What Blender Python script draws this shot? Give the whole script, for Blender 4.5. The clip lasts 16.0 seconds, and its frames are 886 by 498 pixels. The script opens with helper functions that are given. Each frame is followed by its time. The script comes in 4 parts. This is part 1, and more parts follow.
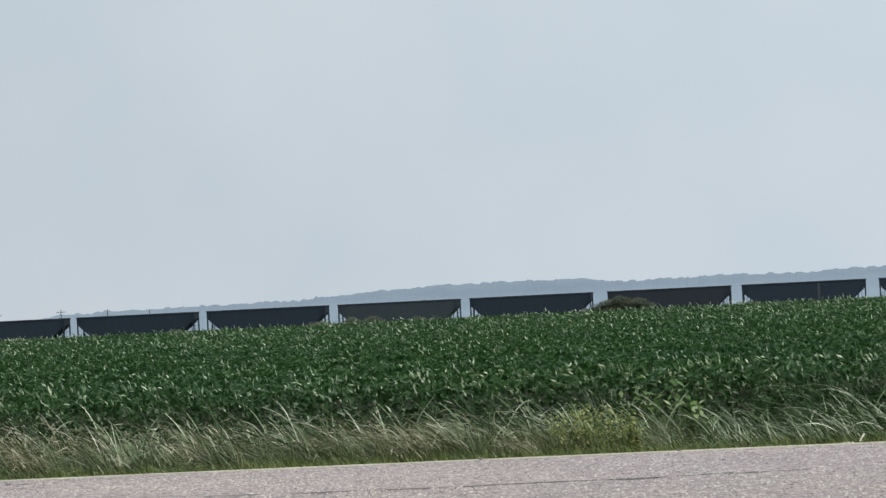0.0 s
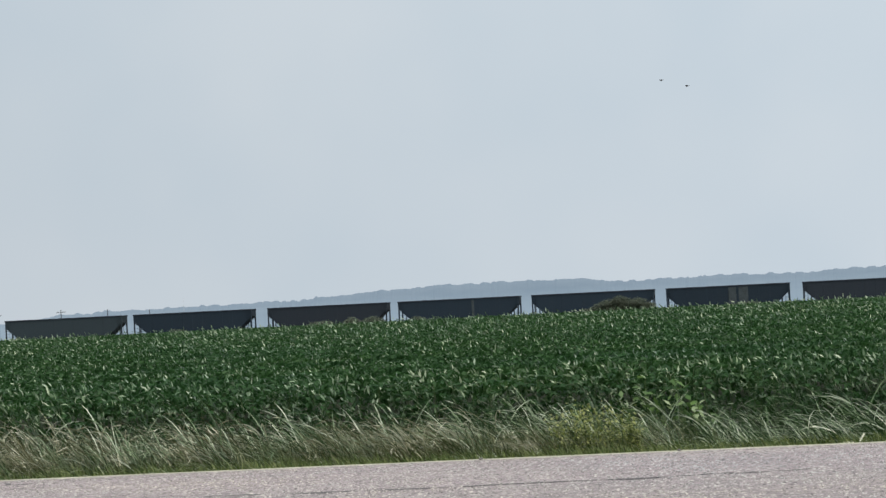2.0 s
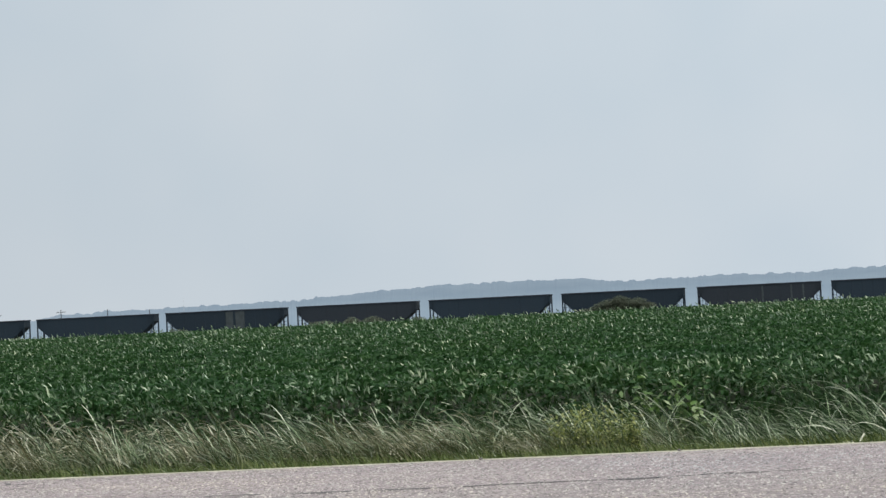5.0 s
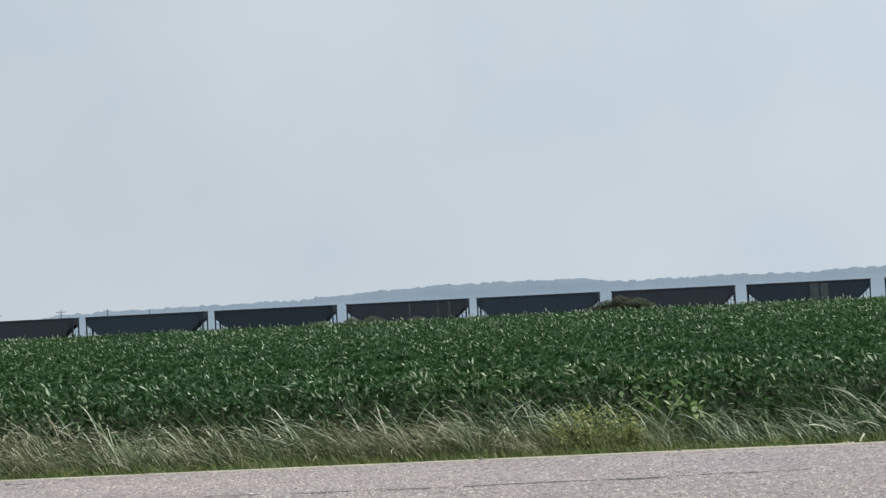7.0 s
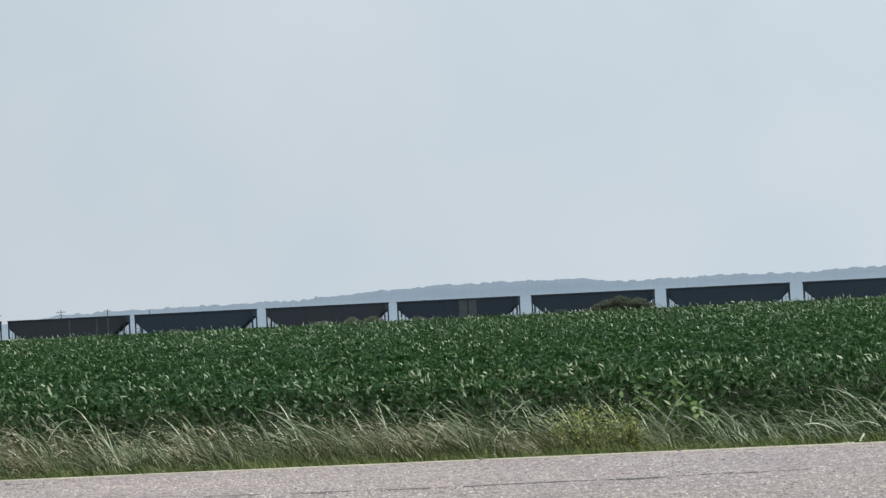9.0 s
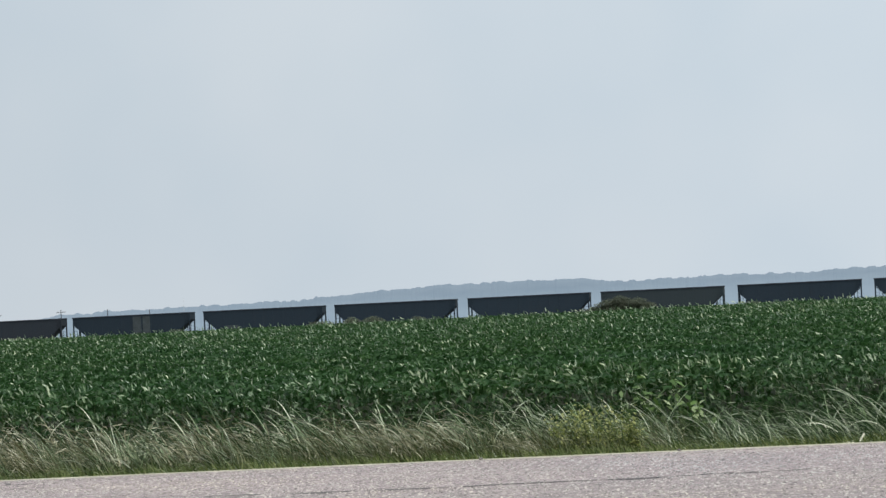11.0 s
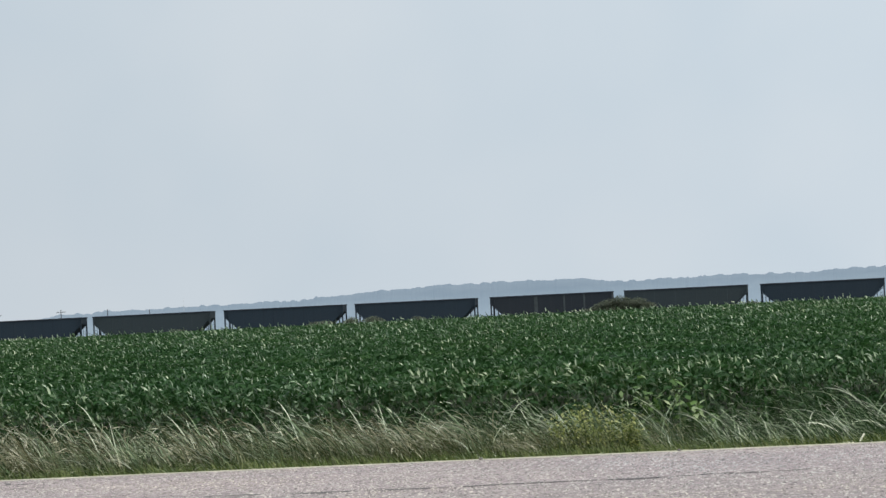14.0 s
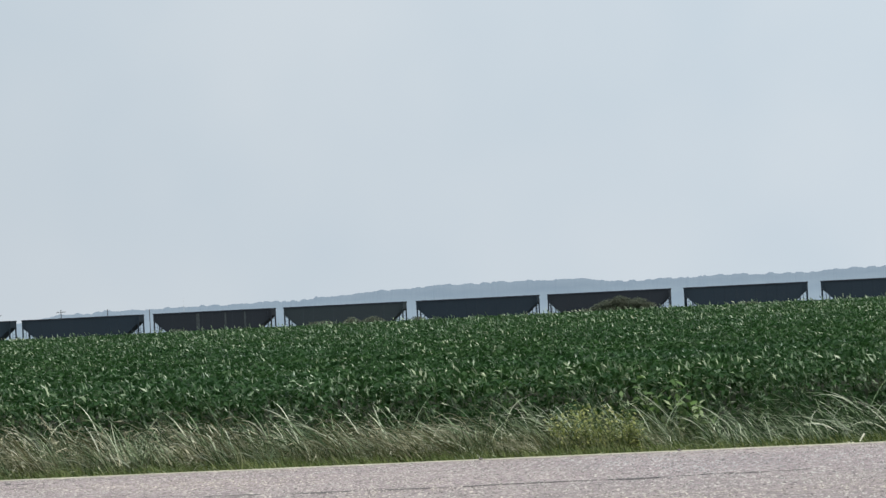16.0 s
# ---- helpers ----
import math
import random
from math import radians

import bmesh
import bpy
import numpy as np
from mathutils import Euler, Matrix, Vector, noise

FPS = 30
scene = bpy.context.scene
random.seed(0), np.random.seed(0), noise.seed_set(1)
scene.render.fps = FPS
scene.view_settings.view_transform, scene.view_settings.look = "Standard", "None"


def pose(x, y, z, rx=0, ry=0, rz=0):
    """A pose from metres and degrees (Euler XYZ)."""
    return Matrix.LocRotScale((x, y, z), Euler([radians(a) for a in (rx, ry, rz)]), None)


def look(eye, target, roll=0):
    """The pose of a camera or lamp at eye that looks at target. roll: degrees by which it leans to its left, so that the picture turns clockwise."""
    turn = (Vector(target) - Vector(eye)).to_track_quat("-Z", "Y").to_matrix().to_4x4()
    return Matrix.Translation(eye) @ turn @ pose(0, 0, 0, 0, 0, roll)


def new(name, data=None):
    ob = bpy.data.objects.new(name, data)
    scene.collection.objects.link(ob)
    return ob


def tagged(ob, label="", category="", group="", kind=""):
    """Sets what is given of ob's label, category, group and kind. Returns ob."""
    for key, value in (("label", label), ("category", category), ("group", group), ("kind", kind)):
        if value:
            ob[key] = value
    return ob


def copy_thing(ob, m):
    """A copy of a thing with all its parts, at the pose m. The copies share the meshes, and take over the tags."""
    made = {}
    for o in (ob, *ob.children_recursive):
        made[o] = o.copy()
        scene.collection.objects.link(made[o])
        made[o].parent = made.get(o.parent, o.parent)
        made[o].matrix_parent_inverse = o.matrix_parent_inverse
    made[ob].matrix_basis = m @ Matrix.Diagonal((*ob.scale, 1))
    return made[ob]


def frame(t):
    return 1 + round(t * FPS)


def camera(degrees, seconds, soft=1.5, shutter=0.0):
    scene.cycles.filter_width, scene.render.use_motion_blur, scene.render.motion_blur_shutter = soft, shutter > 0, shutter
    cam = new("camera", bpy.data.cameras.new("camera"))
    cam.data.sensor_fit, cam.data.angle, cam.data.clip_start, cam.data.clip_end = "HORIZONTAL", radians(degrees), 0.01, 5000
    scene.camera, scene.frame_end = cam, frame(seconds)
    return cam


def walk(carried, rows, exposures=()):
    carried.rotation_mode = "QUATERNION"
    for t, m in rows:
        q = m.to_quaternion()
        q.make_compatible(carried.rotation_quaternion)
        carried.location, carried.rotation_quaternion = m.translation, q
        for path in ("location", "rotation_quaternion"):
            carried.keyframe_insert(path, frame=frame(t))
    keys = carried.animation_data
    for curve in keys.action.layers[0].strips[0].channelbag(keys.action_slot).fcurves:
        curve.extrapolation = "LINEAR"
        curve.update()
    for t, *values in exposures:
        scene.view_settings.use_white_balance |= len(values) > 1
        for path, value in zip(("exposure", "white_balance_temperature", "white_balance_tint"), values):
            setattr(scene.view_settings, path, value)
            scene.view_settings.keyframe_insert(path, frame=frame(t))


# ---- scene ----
# ---------------------------------------------------------------- camera
EYE = (0.0, 0.0, 1.75)
TURN = 7.6
PITCH = 1.114
LEAN = 2.87
cam = camera(15.5, 16.0, soft=1.45)
AIM = (-math.sin(radians(TURN)) * 100, math.cos(radians(TURN)) * 100, EYE[2] + math.tan(radians(PITCH)) * 100)
walk(cam, [(0.0, look(EYE, AIM, -LEAN)), (16.0, look(EYE, AIM, -LEAN))],
     exposures=[(0.0, 0.0), (4.0, 0.0), (6.5, 0.03), (7.0, 0.01), (7.5, -0.005), (8.5, 0.045), (9.0, 0.05), (16.0, 0.06)])

# ---------------------------------------------------------------- light
SUN_HEIGHT, SUN_TURN = 54.0, 135.0     # degrees above the horizon; degrees clockwise from +y
world = bpy.data.worlds.new("hazy_sky")
scene.world = world
world.use_nodes = True
wn = world.node_tree
wn.nodes.clear()
w_out = wn.nodes.new("ShaderNodeOutputWorld")
w_sky = wn.nodes.new("ShaderNodeTexSky")
w_sky.sky_type = 'NISHITA'
w_sky.sun_disc = False
w_sky.sun_elevation = radians(SUN_HEIGHT)
w_sky.sun_rotation = radians(SUN_TURN)
w_sky.dust_density = 6.0
w_bg = wn.nodes.new("ShaderNodeBackground")
w_bg.inputs[1].default_value = 0.012
w_wrap = wn.nodes.new("ShaderNodeTexCoord")
w_noise = wn.nodes.new("ShaderNodeTexNoise")
w_noise.inputs["Scale"].default_value = 9.0
w_noise.inputs["Detail"].default_value = 3.0
w_ramp = wn.nodes.new("ShaderNodeValToRGB")
w_ramp.color_ramp.elements[0].position = 0.3
w_ramp.color_ramp.elements[0].color = (0.54, 0.622, 0.695, 1)
w_ramp.color_ramp.elements[1].position = 0.7
w_ramp.color_ramp.elements[1].color = (0.62, 0.678, 0.73, 1)
w_haze = wn.nodes.new("ShaderNodeBackground")
w_haze.inputs[1].default_value = 0.94
w_add = wn.nodes.new("ShaderNodeAddShader")
wn.links.new(w_wrap.outputs["Generated"], w_noise.inputs["Vector"])
wn.links.new(w_noise.outputs["Fac"], w_ramp.inputs["Fac"])
w_split = wn.nodes.new("ShaderNodeSeparateXYZ")
w_side = wn.nodes.new("ShaderNodeMapRange")
for w_key, w_val in (("From Min", -0.30), ("From Max", 0.06), ("To Min", 0.97), ("To Max", 1.10)):
    w_side.inputs[w_key].default_value = w_val
w_tone = wn.nodes.new("ShaderNodeVectorMath")
w_tone.operation = "SCALE"
wn.links.new(w_wrap.outputs["Generated"], w_split.inputs[0])
wn.links.new(w_split.outputs["X"], w_side.inputs["Value"])
wn.links.new(w_ramp.outputs["Color"], w_tone.inputs[0])
wn.links.new(w_side.outputs[0], w_tone.inputs["Scale"])
wn.links.new(w_tone.outputs[0], w_haze.inputs["Color"])
wn.links.new(w_sky.outputs["Color"], w_bg.inputs["Color"])
wn.links.new(w_bg.outputs[0], w_add.inputs[0])
wn.links.new(w_haze.outputs[0], w_add.inputs[1])
wn.links.new(w_add.outputs[0], w_out.inputs["Surface"])

sun_data = bpy.data.lights.new("sun", "SUN")
sun_data.energy = 2.5
sun_data.angle = radians(6.0)
sun_data.color = (1.0, 0.95, 0.88)
sun = new("sun", sun_data)
sun_from = Vector((math.sin(radians(SUN_TURN)) * math.cos(radians(SUN_HEIGHT)),
                   math.cos(radians(SUN_TURN)) * math.cos(radians(SUN_HEIGHT)), math.sin(radians(SUN_HEIGHT))))
sun.matrix_world = look(sun_from * 60, (0, 0, 0))


# ---------------------------------------------------------------- materials
def blank(name):
    m = bpy.data.materials.new(name)
    m.use_nodes = True
    return m, m.node_tree, m.node_tree.nodes["Principled BSDF"]


def node(nt, kind, **values):
    n = nt.nodes.new(kind)
    for key, value in values.items():
        n.inputs[key].default_value = value
    return n


def ramp(nt, fac, stops):
    r = nt.nodes.new("ShaderNodeValToRGB")
    els = r.color_ramp.elements
    while len(els) < len(stops):
        els.new(0.5)
    for e, (p, c) in zip(els, stops):
        e.position, e.color = p, (*c, 1)
    nt.links.new(fac, r.inputs["Fac"])
    return r.outputs["Color"]


def blend(nt, a, b, fac, mode="MIX"):
    m = nt.nodes.new("ShaderNodeMix")
    m.data_type, m.blend_type = "RGBA", mode
    for sock, val in ((m.inputs[0], fac), (m.inputs[6], a), (m.inputs[7], b)):
        if isinstance(val, (int, float)):
            sock.default_value = val
        elif isinstance(val, tuple):
            sock.default_value = (*val, 1)
        else:
            nt.links.new(val, sock)
    return m.outputs[2]


def bump(nt, bsdf, height, strength, distance):
    b = node(nt, "ShaderNodeBump", Strength=strength, Distance=distance)
    nt.links.new(height, b.inputs["Height"])
    nt.links.new(b.outputs[0], bsdf.inputs["Normal"])


def place(nt):
    return nt.nodes.new("ShaderNodeTexCoord").outputs["Object"]


def noise_tex(nt, scale, detail=4.0, rough=0.5, vector=None):
    n = node(nt, "ShaderNodeTexNoise", Scale=scale, Detail=detail, Roughness=rough)
    nt.links.new(vector if vector is not None else place(nt), n.inputs["Vector"])
    return n.outputs["Fac"]


def leaf_material(name, dark, mid, light, rough=0.4, see_through=0.25, per_object=False, gloss=0.5):
    m, nt, b = blank(name)
    if per_object:
        fac = nt.nodes.new("ShaderNodeObjectInfo").outputs["Random"]
    else:
        fac = nt.nodes.new("ShaderNodeNewGeometry").outputs["Random Per Island"]
    col = ramp(nt, fac, [(0.0, dark), (0.5, mid), (1.0, light)])
    patch = noise_tex(nt, 3.0, 3.0)
    shade = ramp(nt, patch, [(0.3, (0.75, 0.78, 0.75)), (0.7, (1.15, 1.12, 1.05))])
    col = blend(nt, col, shade, 1.0, "MULTIPLY")
    broad = noise_tex(nt, 0.16, 3.0)
    col = blend(nt, col, ramp(nt, broad, [(0.35, (0.88, 0.93, 0.98)), (0.65, (1.10, 1.05, 0.95))]), 1.0, "MULTIPLY")
    nt.links.new(col, b.inputs["Base Color"])
    b.inputs["Roughness"].default_value = rough
    b.inputs["Specular IOR Level"].default_value = gloss
    t = nt.nodes.new("ShaderNodeBsdfTranslucent")
    nt.links.new(col, t.inputs["Color"])
    mix = nt.nodes.new("ShaderNodeMixShader")
    mix.inputs[0].default_value = see_through
    nt.links.new(b.outputs[0], mix.inputs[1])
    nt.links.new(t.outputs[0], mix.inputs[2])
    nt.links.new(mix.outputs[0], nt.nodes["Material Output"].inputs["Surface"])
    return m


BEAN_LEAF = leaf_material("bean_leaf", (0.031, 0.082, 0.026), (0.037, 0.097, 0.030), (0.048, 0.117, 0.037), 0.5, 0.38, gloss=0.25)
BEAN_PART = leaf_material("bean_leaf_single", (0.031, 0.082, 0.026), (0.037, 0.097, 0.030), (0.048, 0.117, 0.037), 0.5, 0.38, True, 0.25)
BEAN_PALE = leaf_material("bean_leaf_underside", (0.07, 0.135, 0.065), (0.19, 0.285, 0.17), (0.50, 0.59, 0.46), 0.45, 0.08, gloss=0.4)
BEAN_STEM = leaf_material("bean_stem", (0.06, 0.10, 0.035), (0.08, 0.13, 0.045), (0.10, 0.15, 0.05), 0.6, 0.05)
# Lower blade colours darkened, upper ones whitened: shade and highlights put into the colours.
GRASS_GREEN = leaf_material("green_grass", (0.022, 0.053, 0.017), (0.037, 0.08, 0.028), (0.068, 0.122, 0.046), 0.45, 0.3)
GRASS_HIGHLIT = leaf_material("highlit_grass", (0.20, 0.30, 0.14), (0.52, 0.62, 0.42), (0.88, 0.90, 0.77), 0.4, 0.3)
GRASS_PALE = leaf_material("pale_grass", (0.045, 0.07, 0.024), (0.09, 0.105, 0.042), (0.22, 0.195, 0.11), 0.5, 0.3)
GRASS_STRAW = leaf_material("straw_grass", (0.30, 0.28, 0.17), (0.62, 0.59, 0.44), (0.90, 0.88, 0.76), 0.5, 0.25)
GRASS_FILL = leaf_material("dry_fill_grass", (0.055, 0.085, 0.03), (0.11, 0.14, 0.058), (0.30, 0.31, 0.19), 0.5, 0.3)
GRASS_LOW = leaf_material("low_grass", (0.07, 0.115, 0.028), (0.125, 0.185, 0.05), (0.33, 0.37, 0.16), 0.5, 0.3)
WEED_LEAF = leaf_material("weed_leaf", (0.13, 0.175, 0.04), (0.31, 0.36, 0.11), (0.66, 0.66, 0.32), 0.5, 0.5)
BROAD_LEAF = leaf_material("broad_leaf", (0.075, 0.155, 0.03), (0.15, 0.26, 0.065), (0.50, 0.58, 0.36), 0.45, 0.35)
# Shrub leaves lightened and greyed: haze over 380 m is put into the colour.
HAZED_TREE_LEAF = leaf_material("hazed_tree_leaf", (0.142, 0.166, 0.13), (0.155, 0.178, 0.138), (0.17, 0.19, 0.148), 0.95, 0.45, gloss=0.1)


def soil_material():
    m, nt, b = blank("soil_and_grass")
    v = place(nt)
    big = noise_tex(nt, 0.15, 5, 0.6, v)
    fine = noise_tex(nt, 6.0, 5, 0.65, v)
    base = ramp(nt, big, [(0.35, (0.03, 0.05, 0.02)), (0.65, (0.05, 0.055, 0.03))])
    tone = ramp(nt, fine, [(0.3, (0.6, 0.6, 0.6)), (0.7, (1.2, 1.2, 1.2))])
    nt.links.new(blend(nt, base, tone, 1.0, "MULTIPLY"), b.inputs["Base Color"])
    b.inputs["Roughness"].default_value = 0.95
    bump(nt, b, fine, 0.6, 0.05)
    return m


def road_material():
    m, nt, b = blank("chip_seal")
    v = place(nt)
    stones = node(nt, "ShaderNodeTexVoronoi", Scale=30.0)
    nt.links.new(v, stones.inputs["Vector"])
    grain = noise_tex(nt, 11.0, 6, 0.72, v)
    worn = noise_tex(nt, 0.5, 4, 0.55, v)
    along = node(nt, "ShaderNodeMapping")
    along.inputs["Scale"].default_value = (0.35, 1.0, 1.0)
    nt.links.new(v, along.inputs["Vector"])
    lanes = noise_tex(nt, 3.0, 5, 0.6, along.outputs[0])
    chip = ramp(nt, stones.outputs["Color"], [(0.1, (0.24, 0.212, 0.21)), (0.45, (0.34, 0.30, 0.297)), (0.8, (0.42, 0.375, 0.365)), (1.0, (0.56, 0.51, 0.49))])
    tone = ramp(nt, worn, [(0.3, (0.90, 0.88, 0.90)), (0.7, (1.07, 1.06, 1.04))])
    col = blend(nt, chip, tone, 1.0, "MULTIPLY")
    col = blend(nt, col, ramp(nt, lanes, [(0.3, (0.84, 0.83, 0.83)), (0.7, (1.12, 1.11, 1.11))]), 1.0, "MULTIPLY")
    across = node(nt, "ShaderNodeMapping")
    across.inputs["Scale"].default_value = (1.0, 0.16, 1.0)
    nt.links.new(v, across.inputs["Vector"])
    mottle = noise_tex(nt, 13.0, 4, 0.7, across.outputs[0])
    col = blend(nt, col, ramp(nt, mottle, [(0.3, (0.70, 0.69, 0.70)), (0.5, (1.0, 1.0, 1.0)), (0.7, (1.26, 1.25, 1.24))]), 1.0, "MULTIPLY")
    split = nt.nodes.new("ShaderNodeSeparateXYZ")
    nt.links.new(v, split.inputs[0])
    lane = node(nt, "ShaderNodeMapRange")
    for key, value in (("From Min", 32.2), ("From Max", 33.0)):
        lane.inputs[key].default_value = value
    nt.links.new(split.outputs["Y"], lane.inputs["Value"])
    col = blend(nt, col, ramp(nt, lane.outputs[0], [(0.0, (0.94, 0.94, 0.94)), (1.0, (1.03, 1.015, 1.02))]), 1.0, "MULTIPLY")
    dust = ramp(nt, grain, [(0.28, (0.62, 0.61, 0.62)), (0.72, (1.28, 1.27, 1.26))])
    nt.links.new(blend(nt, col, dust, 1.0, "MULTIPLY"), b.inputs["Base Color"])
    b.inputs["Roughness"].default_value = 0.85
    bump(nt, b, grain, 0.7, 0.02)
    return m


def plain_material(name, colour, rough=0.7, metal=0.0, vary=0.25, scale=3.0, fine=30.0):
    m, nt, b = blank(name)
    v = place(nt)
    a = noise_tex(nt, scale, 4, 0.6, v)
    g = noise_tex(nt, fine, 3, 0.6, v)
    lo, hi = 1 - vary, 1 + vary
    col = blend(nt, colour, ramp(nt, a, [(0.3, (lo,) * 3), (0.7, (hi,) * 3)]), 1.0, "MULTIPLY")
    col = blend(nt, col, ramp(nt, g, [(0.3, (0.85,) * 3), (0.7, (1.12,) * 3)]), 1.0, "MULTIPLY")
    nt.links.new(col, b.inputs["Base Color"])
    b.inputs["Roughness"].default_value = rough
    b.inputs["Metallic"].default_value = metal
    bump(nt, b, g, 0.15, 0.01)
    return m


def wagon_paint(name, colour, rust):
    """Faded dark paint with rust and dust running down in streaks."""
    m, nt, b = blank(name)
    v = place(nt)
    stretch = node(nt, "ShaderNodeMapping")
    stretch.inputs["Scale"].default_value = (1.0, 1.0, 0.12)
    nt.links.new(v, stretch.inputs["Vector"])
    runs = noise_tex(nt, 2.2, 5, 0.65, stretch.outputs[0])
    fine = noise_tex(nt, 9.0, 4, 0.6, v)
    tint = ramp(nt, nt.nodes.new("ShaderNodeObjectInfo").outputs["Random"], [(0.0, (0.8, 0.8, 0.8)), (1.0, (1.2, 1.2, 1.2))])
    mask = ramp(nt, runs, [(0.52, (0, 0, 0)), (0.78, (0.55, 0.55, 0.55))])
    col = blend(nt, colour, rust, mask)
    col = blend(nt, col, ramp(nt, fine, [(0.3, (0.8, 0.8, 0.8)), (0.7, (1.2, 1.2, 1.2))]), 1.0, "MULTIPLY")
    col = blend(nt, col, tint, 0.6, "MULTIPLY")
    nt.links.new(col, b.inputs["Base Color"])
    b.inputs["Roughness"].default_value = 0.75
    b.inputs["Specular IOR Level"].default_value = 0.15
    bump(nt, b, fine, 0.1, 0.01)
    return m


def painted_haze_material(name, top, base, height, glow):
    """Wooded bluffs, kilometres of summer haze painted on as glow: paler towards their foot."""
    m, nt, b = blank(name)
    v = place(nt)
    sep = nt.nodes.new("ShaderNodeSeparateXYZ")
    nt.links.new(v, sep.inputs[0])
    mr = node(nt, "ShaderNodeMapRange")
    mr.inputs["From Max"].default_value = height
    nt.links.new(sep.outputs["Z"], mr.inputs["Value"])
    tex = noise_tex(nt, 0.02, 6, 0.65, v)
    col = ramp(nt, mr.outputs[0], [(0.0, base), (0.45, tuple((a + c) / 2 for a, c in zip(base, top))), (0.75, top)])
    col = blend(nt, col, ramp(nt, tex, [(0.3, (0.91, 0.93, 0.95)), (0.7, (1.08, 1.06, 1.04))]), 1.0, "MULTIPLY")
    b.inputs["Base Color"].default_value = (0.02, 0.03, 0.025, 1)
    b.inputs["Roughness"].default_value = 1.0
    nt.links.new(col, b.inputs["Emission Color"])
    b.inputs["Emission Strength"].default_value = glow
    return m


STONE_CHIP = leaf_material("stone_chip", (0.10, 0.09, 0.092), (0.34, 0.31, 0.31), (0.68, 0.645, 0.63), 0.7, 0.0)
SOIL = soil_material()
CHIP_SEAL = road_material()
ROAD_EDGE = plain_material("dusty_road_edge", (0.50, 0.48, 0.36), 0.9, 0, 0.3, 1.5, 25)
TAR = plain_material("old_tar", (0.11, 0.10, 0.098), 0.8, 0, 0.4, 2.0, 20)
BALLAST = plain_material("ballast", (0.20, 0.19, 0.18), 0.95, 0, 0.4, 2.0, 14)
RAIL_STEEL = plain_material("rail_steel", (0.25, 0.2, 0.17), 0.5, 0.6)
TIE_WOOD = plain_material("tie_wood", (0.10, 0.08, 0.065), 0.9)
# Wagon colours lifted towards blue: haze over 390 m is put into the paint.
BLACK_PAINT = wagon_paint("black_wagon_paint", (0.0200, 0.032, 0.045), (0.029, 0.038, 0.047))
GREY_PAINT = wagon_paint("faded_wagon_paint", (0.034, 0.047, 0.054), (0.042, 0.052, 0.056))
BROWN_PAINT = wagon_paint("brown_black_wagon_paint", (0.025, 0.032, 0.041), (0.033, 0.037, 0.043))
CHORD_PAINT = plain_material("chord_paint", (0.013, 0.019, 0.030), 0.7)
PATCH = plain_material("bare_metal_patch", (0.038, 0.051, 0.056), 0.8, 0, 0.3)
RUNNING_GEAR = plain_material("running_gear", (0.035, 0.03, 0.028), 0.8)
# Pole wood in a bluish grey that holds the haze in its colour.
POLE_WOOD = plain_material("hazed_weathered_pole", (0.065, 0.066, 0.07), 0.9)
# Mast steel paled: distance haze is put into its base colour.
HAZED_STEEL = plain_material("hazed_mast_steel", (0.62, 0.65, 0.68), 0.6, 0.2)
BARK = plain_material("bark", (0.10, 0.08, 0.06), 0.95)
FEATHER = plain_material("dark_feathers", (0.03, 0.028, 0.028), 0.8)
PALE_LITTER = plain_material("pale_dry_stalk", (0.88, 0.87, 0.70), 0.7)
PAINTED_HAZE_HILL = painted_haze_material("painted_haze_woods", (0.190, 0.250, 0.330), (0.255, 0.330, 0.418), 32.0, 1.0)


# ---------------------------------------------------------------- mesh helpers
def mesh_from(name, v, f, mats):
    v, f = np.asarray(v, dtype=np.float32), np.asarray(f, dtype=np.int32)
    me = bpy.data.meshes.new(name)
    me.vertices.add(len(v))
    me.vertices.foreach_set("co", v.ravel())
    me.loops.add(f.size)
    me.loops.foreach_set("vertex_index", f.ravel())
    me.polygons.add(len(f))
    me.polygons.foreach_set("loop_start", np.arange(len(f), dtype=np.int32) * f.shape[1])
    me.polygons.foreach_set("use_smooth", np.ones(len(f), dtype=bool))
    me.update(calc_edges=True)
    for m in mats:
        me.materials.append(m)
    return me


def part(name, bm, material, parent, label=""):
    me = bpy.data.meshes.new(name)
    bm.to_mesh(me)
    bm.free()
    me.materials.append(material)
    ob = new(name, me)
    ob.parent = parent
    return tagged(ob, label)


def share(name, me, parent, m, label=""):
    ob = new(name, me)
    ob.parent = parent
    ob.matrix_local = m
    return tagged(ob, label)


def add_box(bm, lo, hi, bevel=0.0):
    made = bmesh.ops.create_cube(bm, size=1.0)["verts"]
    size = [h - l for l, h in zip(lo, hi)]
    mid = [(h + l) / 2 for l, h in zip(lo, hi)]
    for v in made:
        v.co = Vector([v.co[i] * size[i] + mid[i] for i in range(3)])
    if bevel:
        edges = list({e for v in made for e in v.link_edges})
        bmesh.ops.bevel(bm, geom=edges, offset=bevel, segments=1, affect="EDGES")


def box(lo, hi, bevel=0.0):
    bm = bmesh.new()
    add_box(bm, lo, hi, bevel)
    return bm


def add_rod(bm, a, b, r, sides=6, r2=None):
    a, b = Vector(a), Vector(b)
    turn = (b - a).to_track_quat("Z", "Y").to_matrix().to_4x4()
    m = Matrix.Translation((a + b) / 2) @ turn
    bmesh.ops.create_cone(bm, cap_ends=True, segments=sides, radius1=r, radius2=r if r2 is None else r2, depth=(b - a).length, matrix=m)


def rod(a, b, r, sides=6, r2=None):
    bm = bmesh.new()
    add_rod(bm, a, b, r, sides, r2)
    return bm


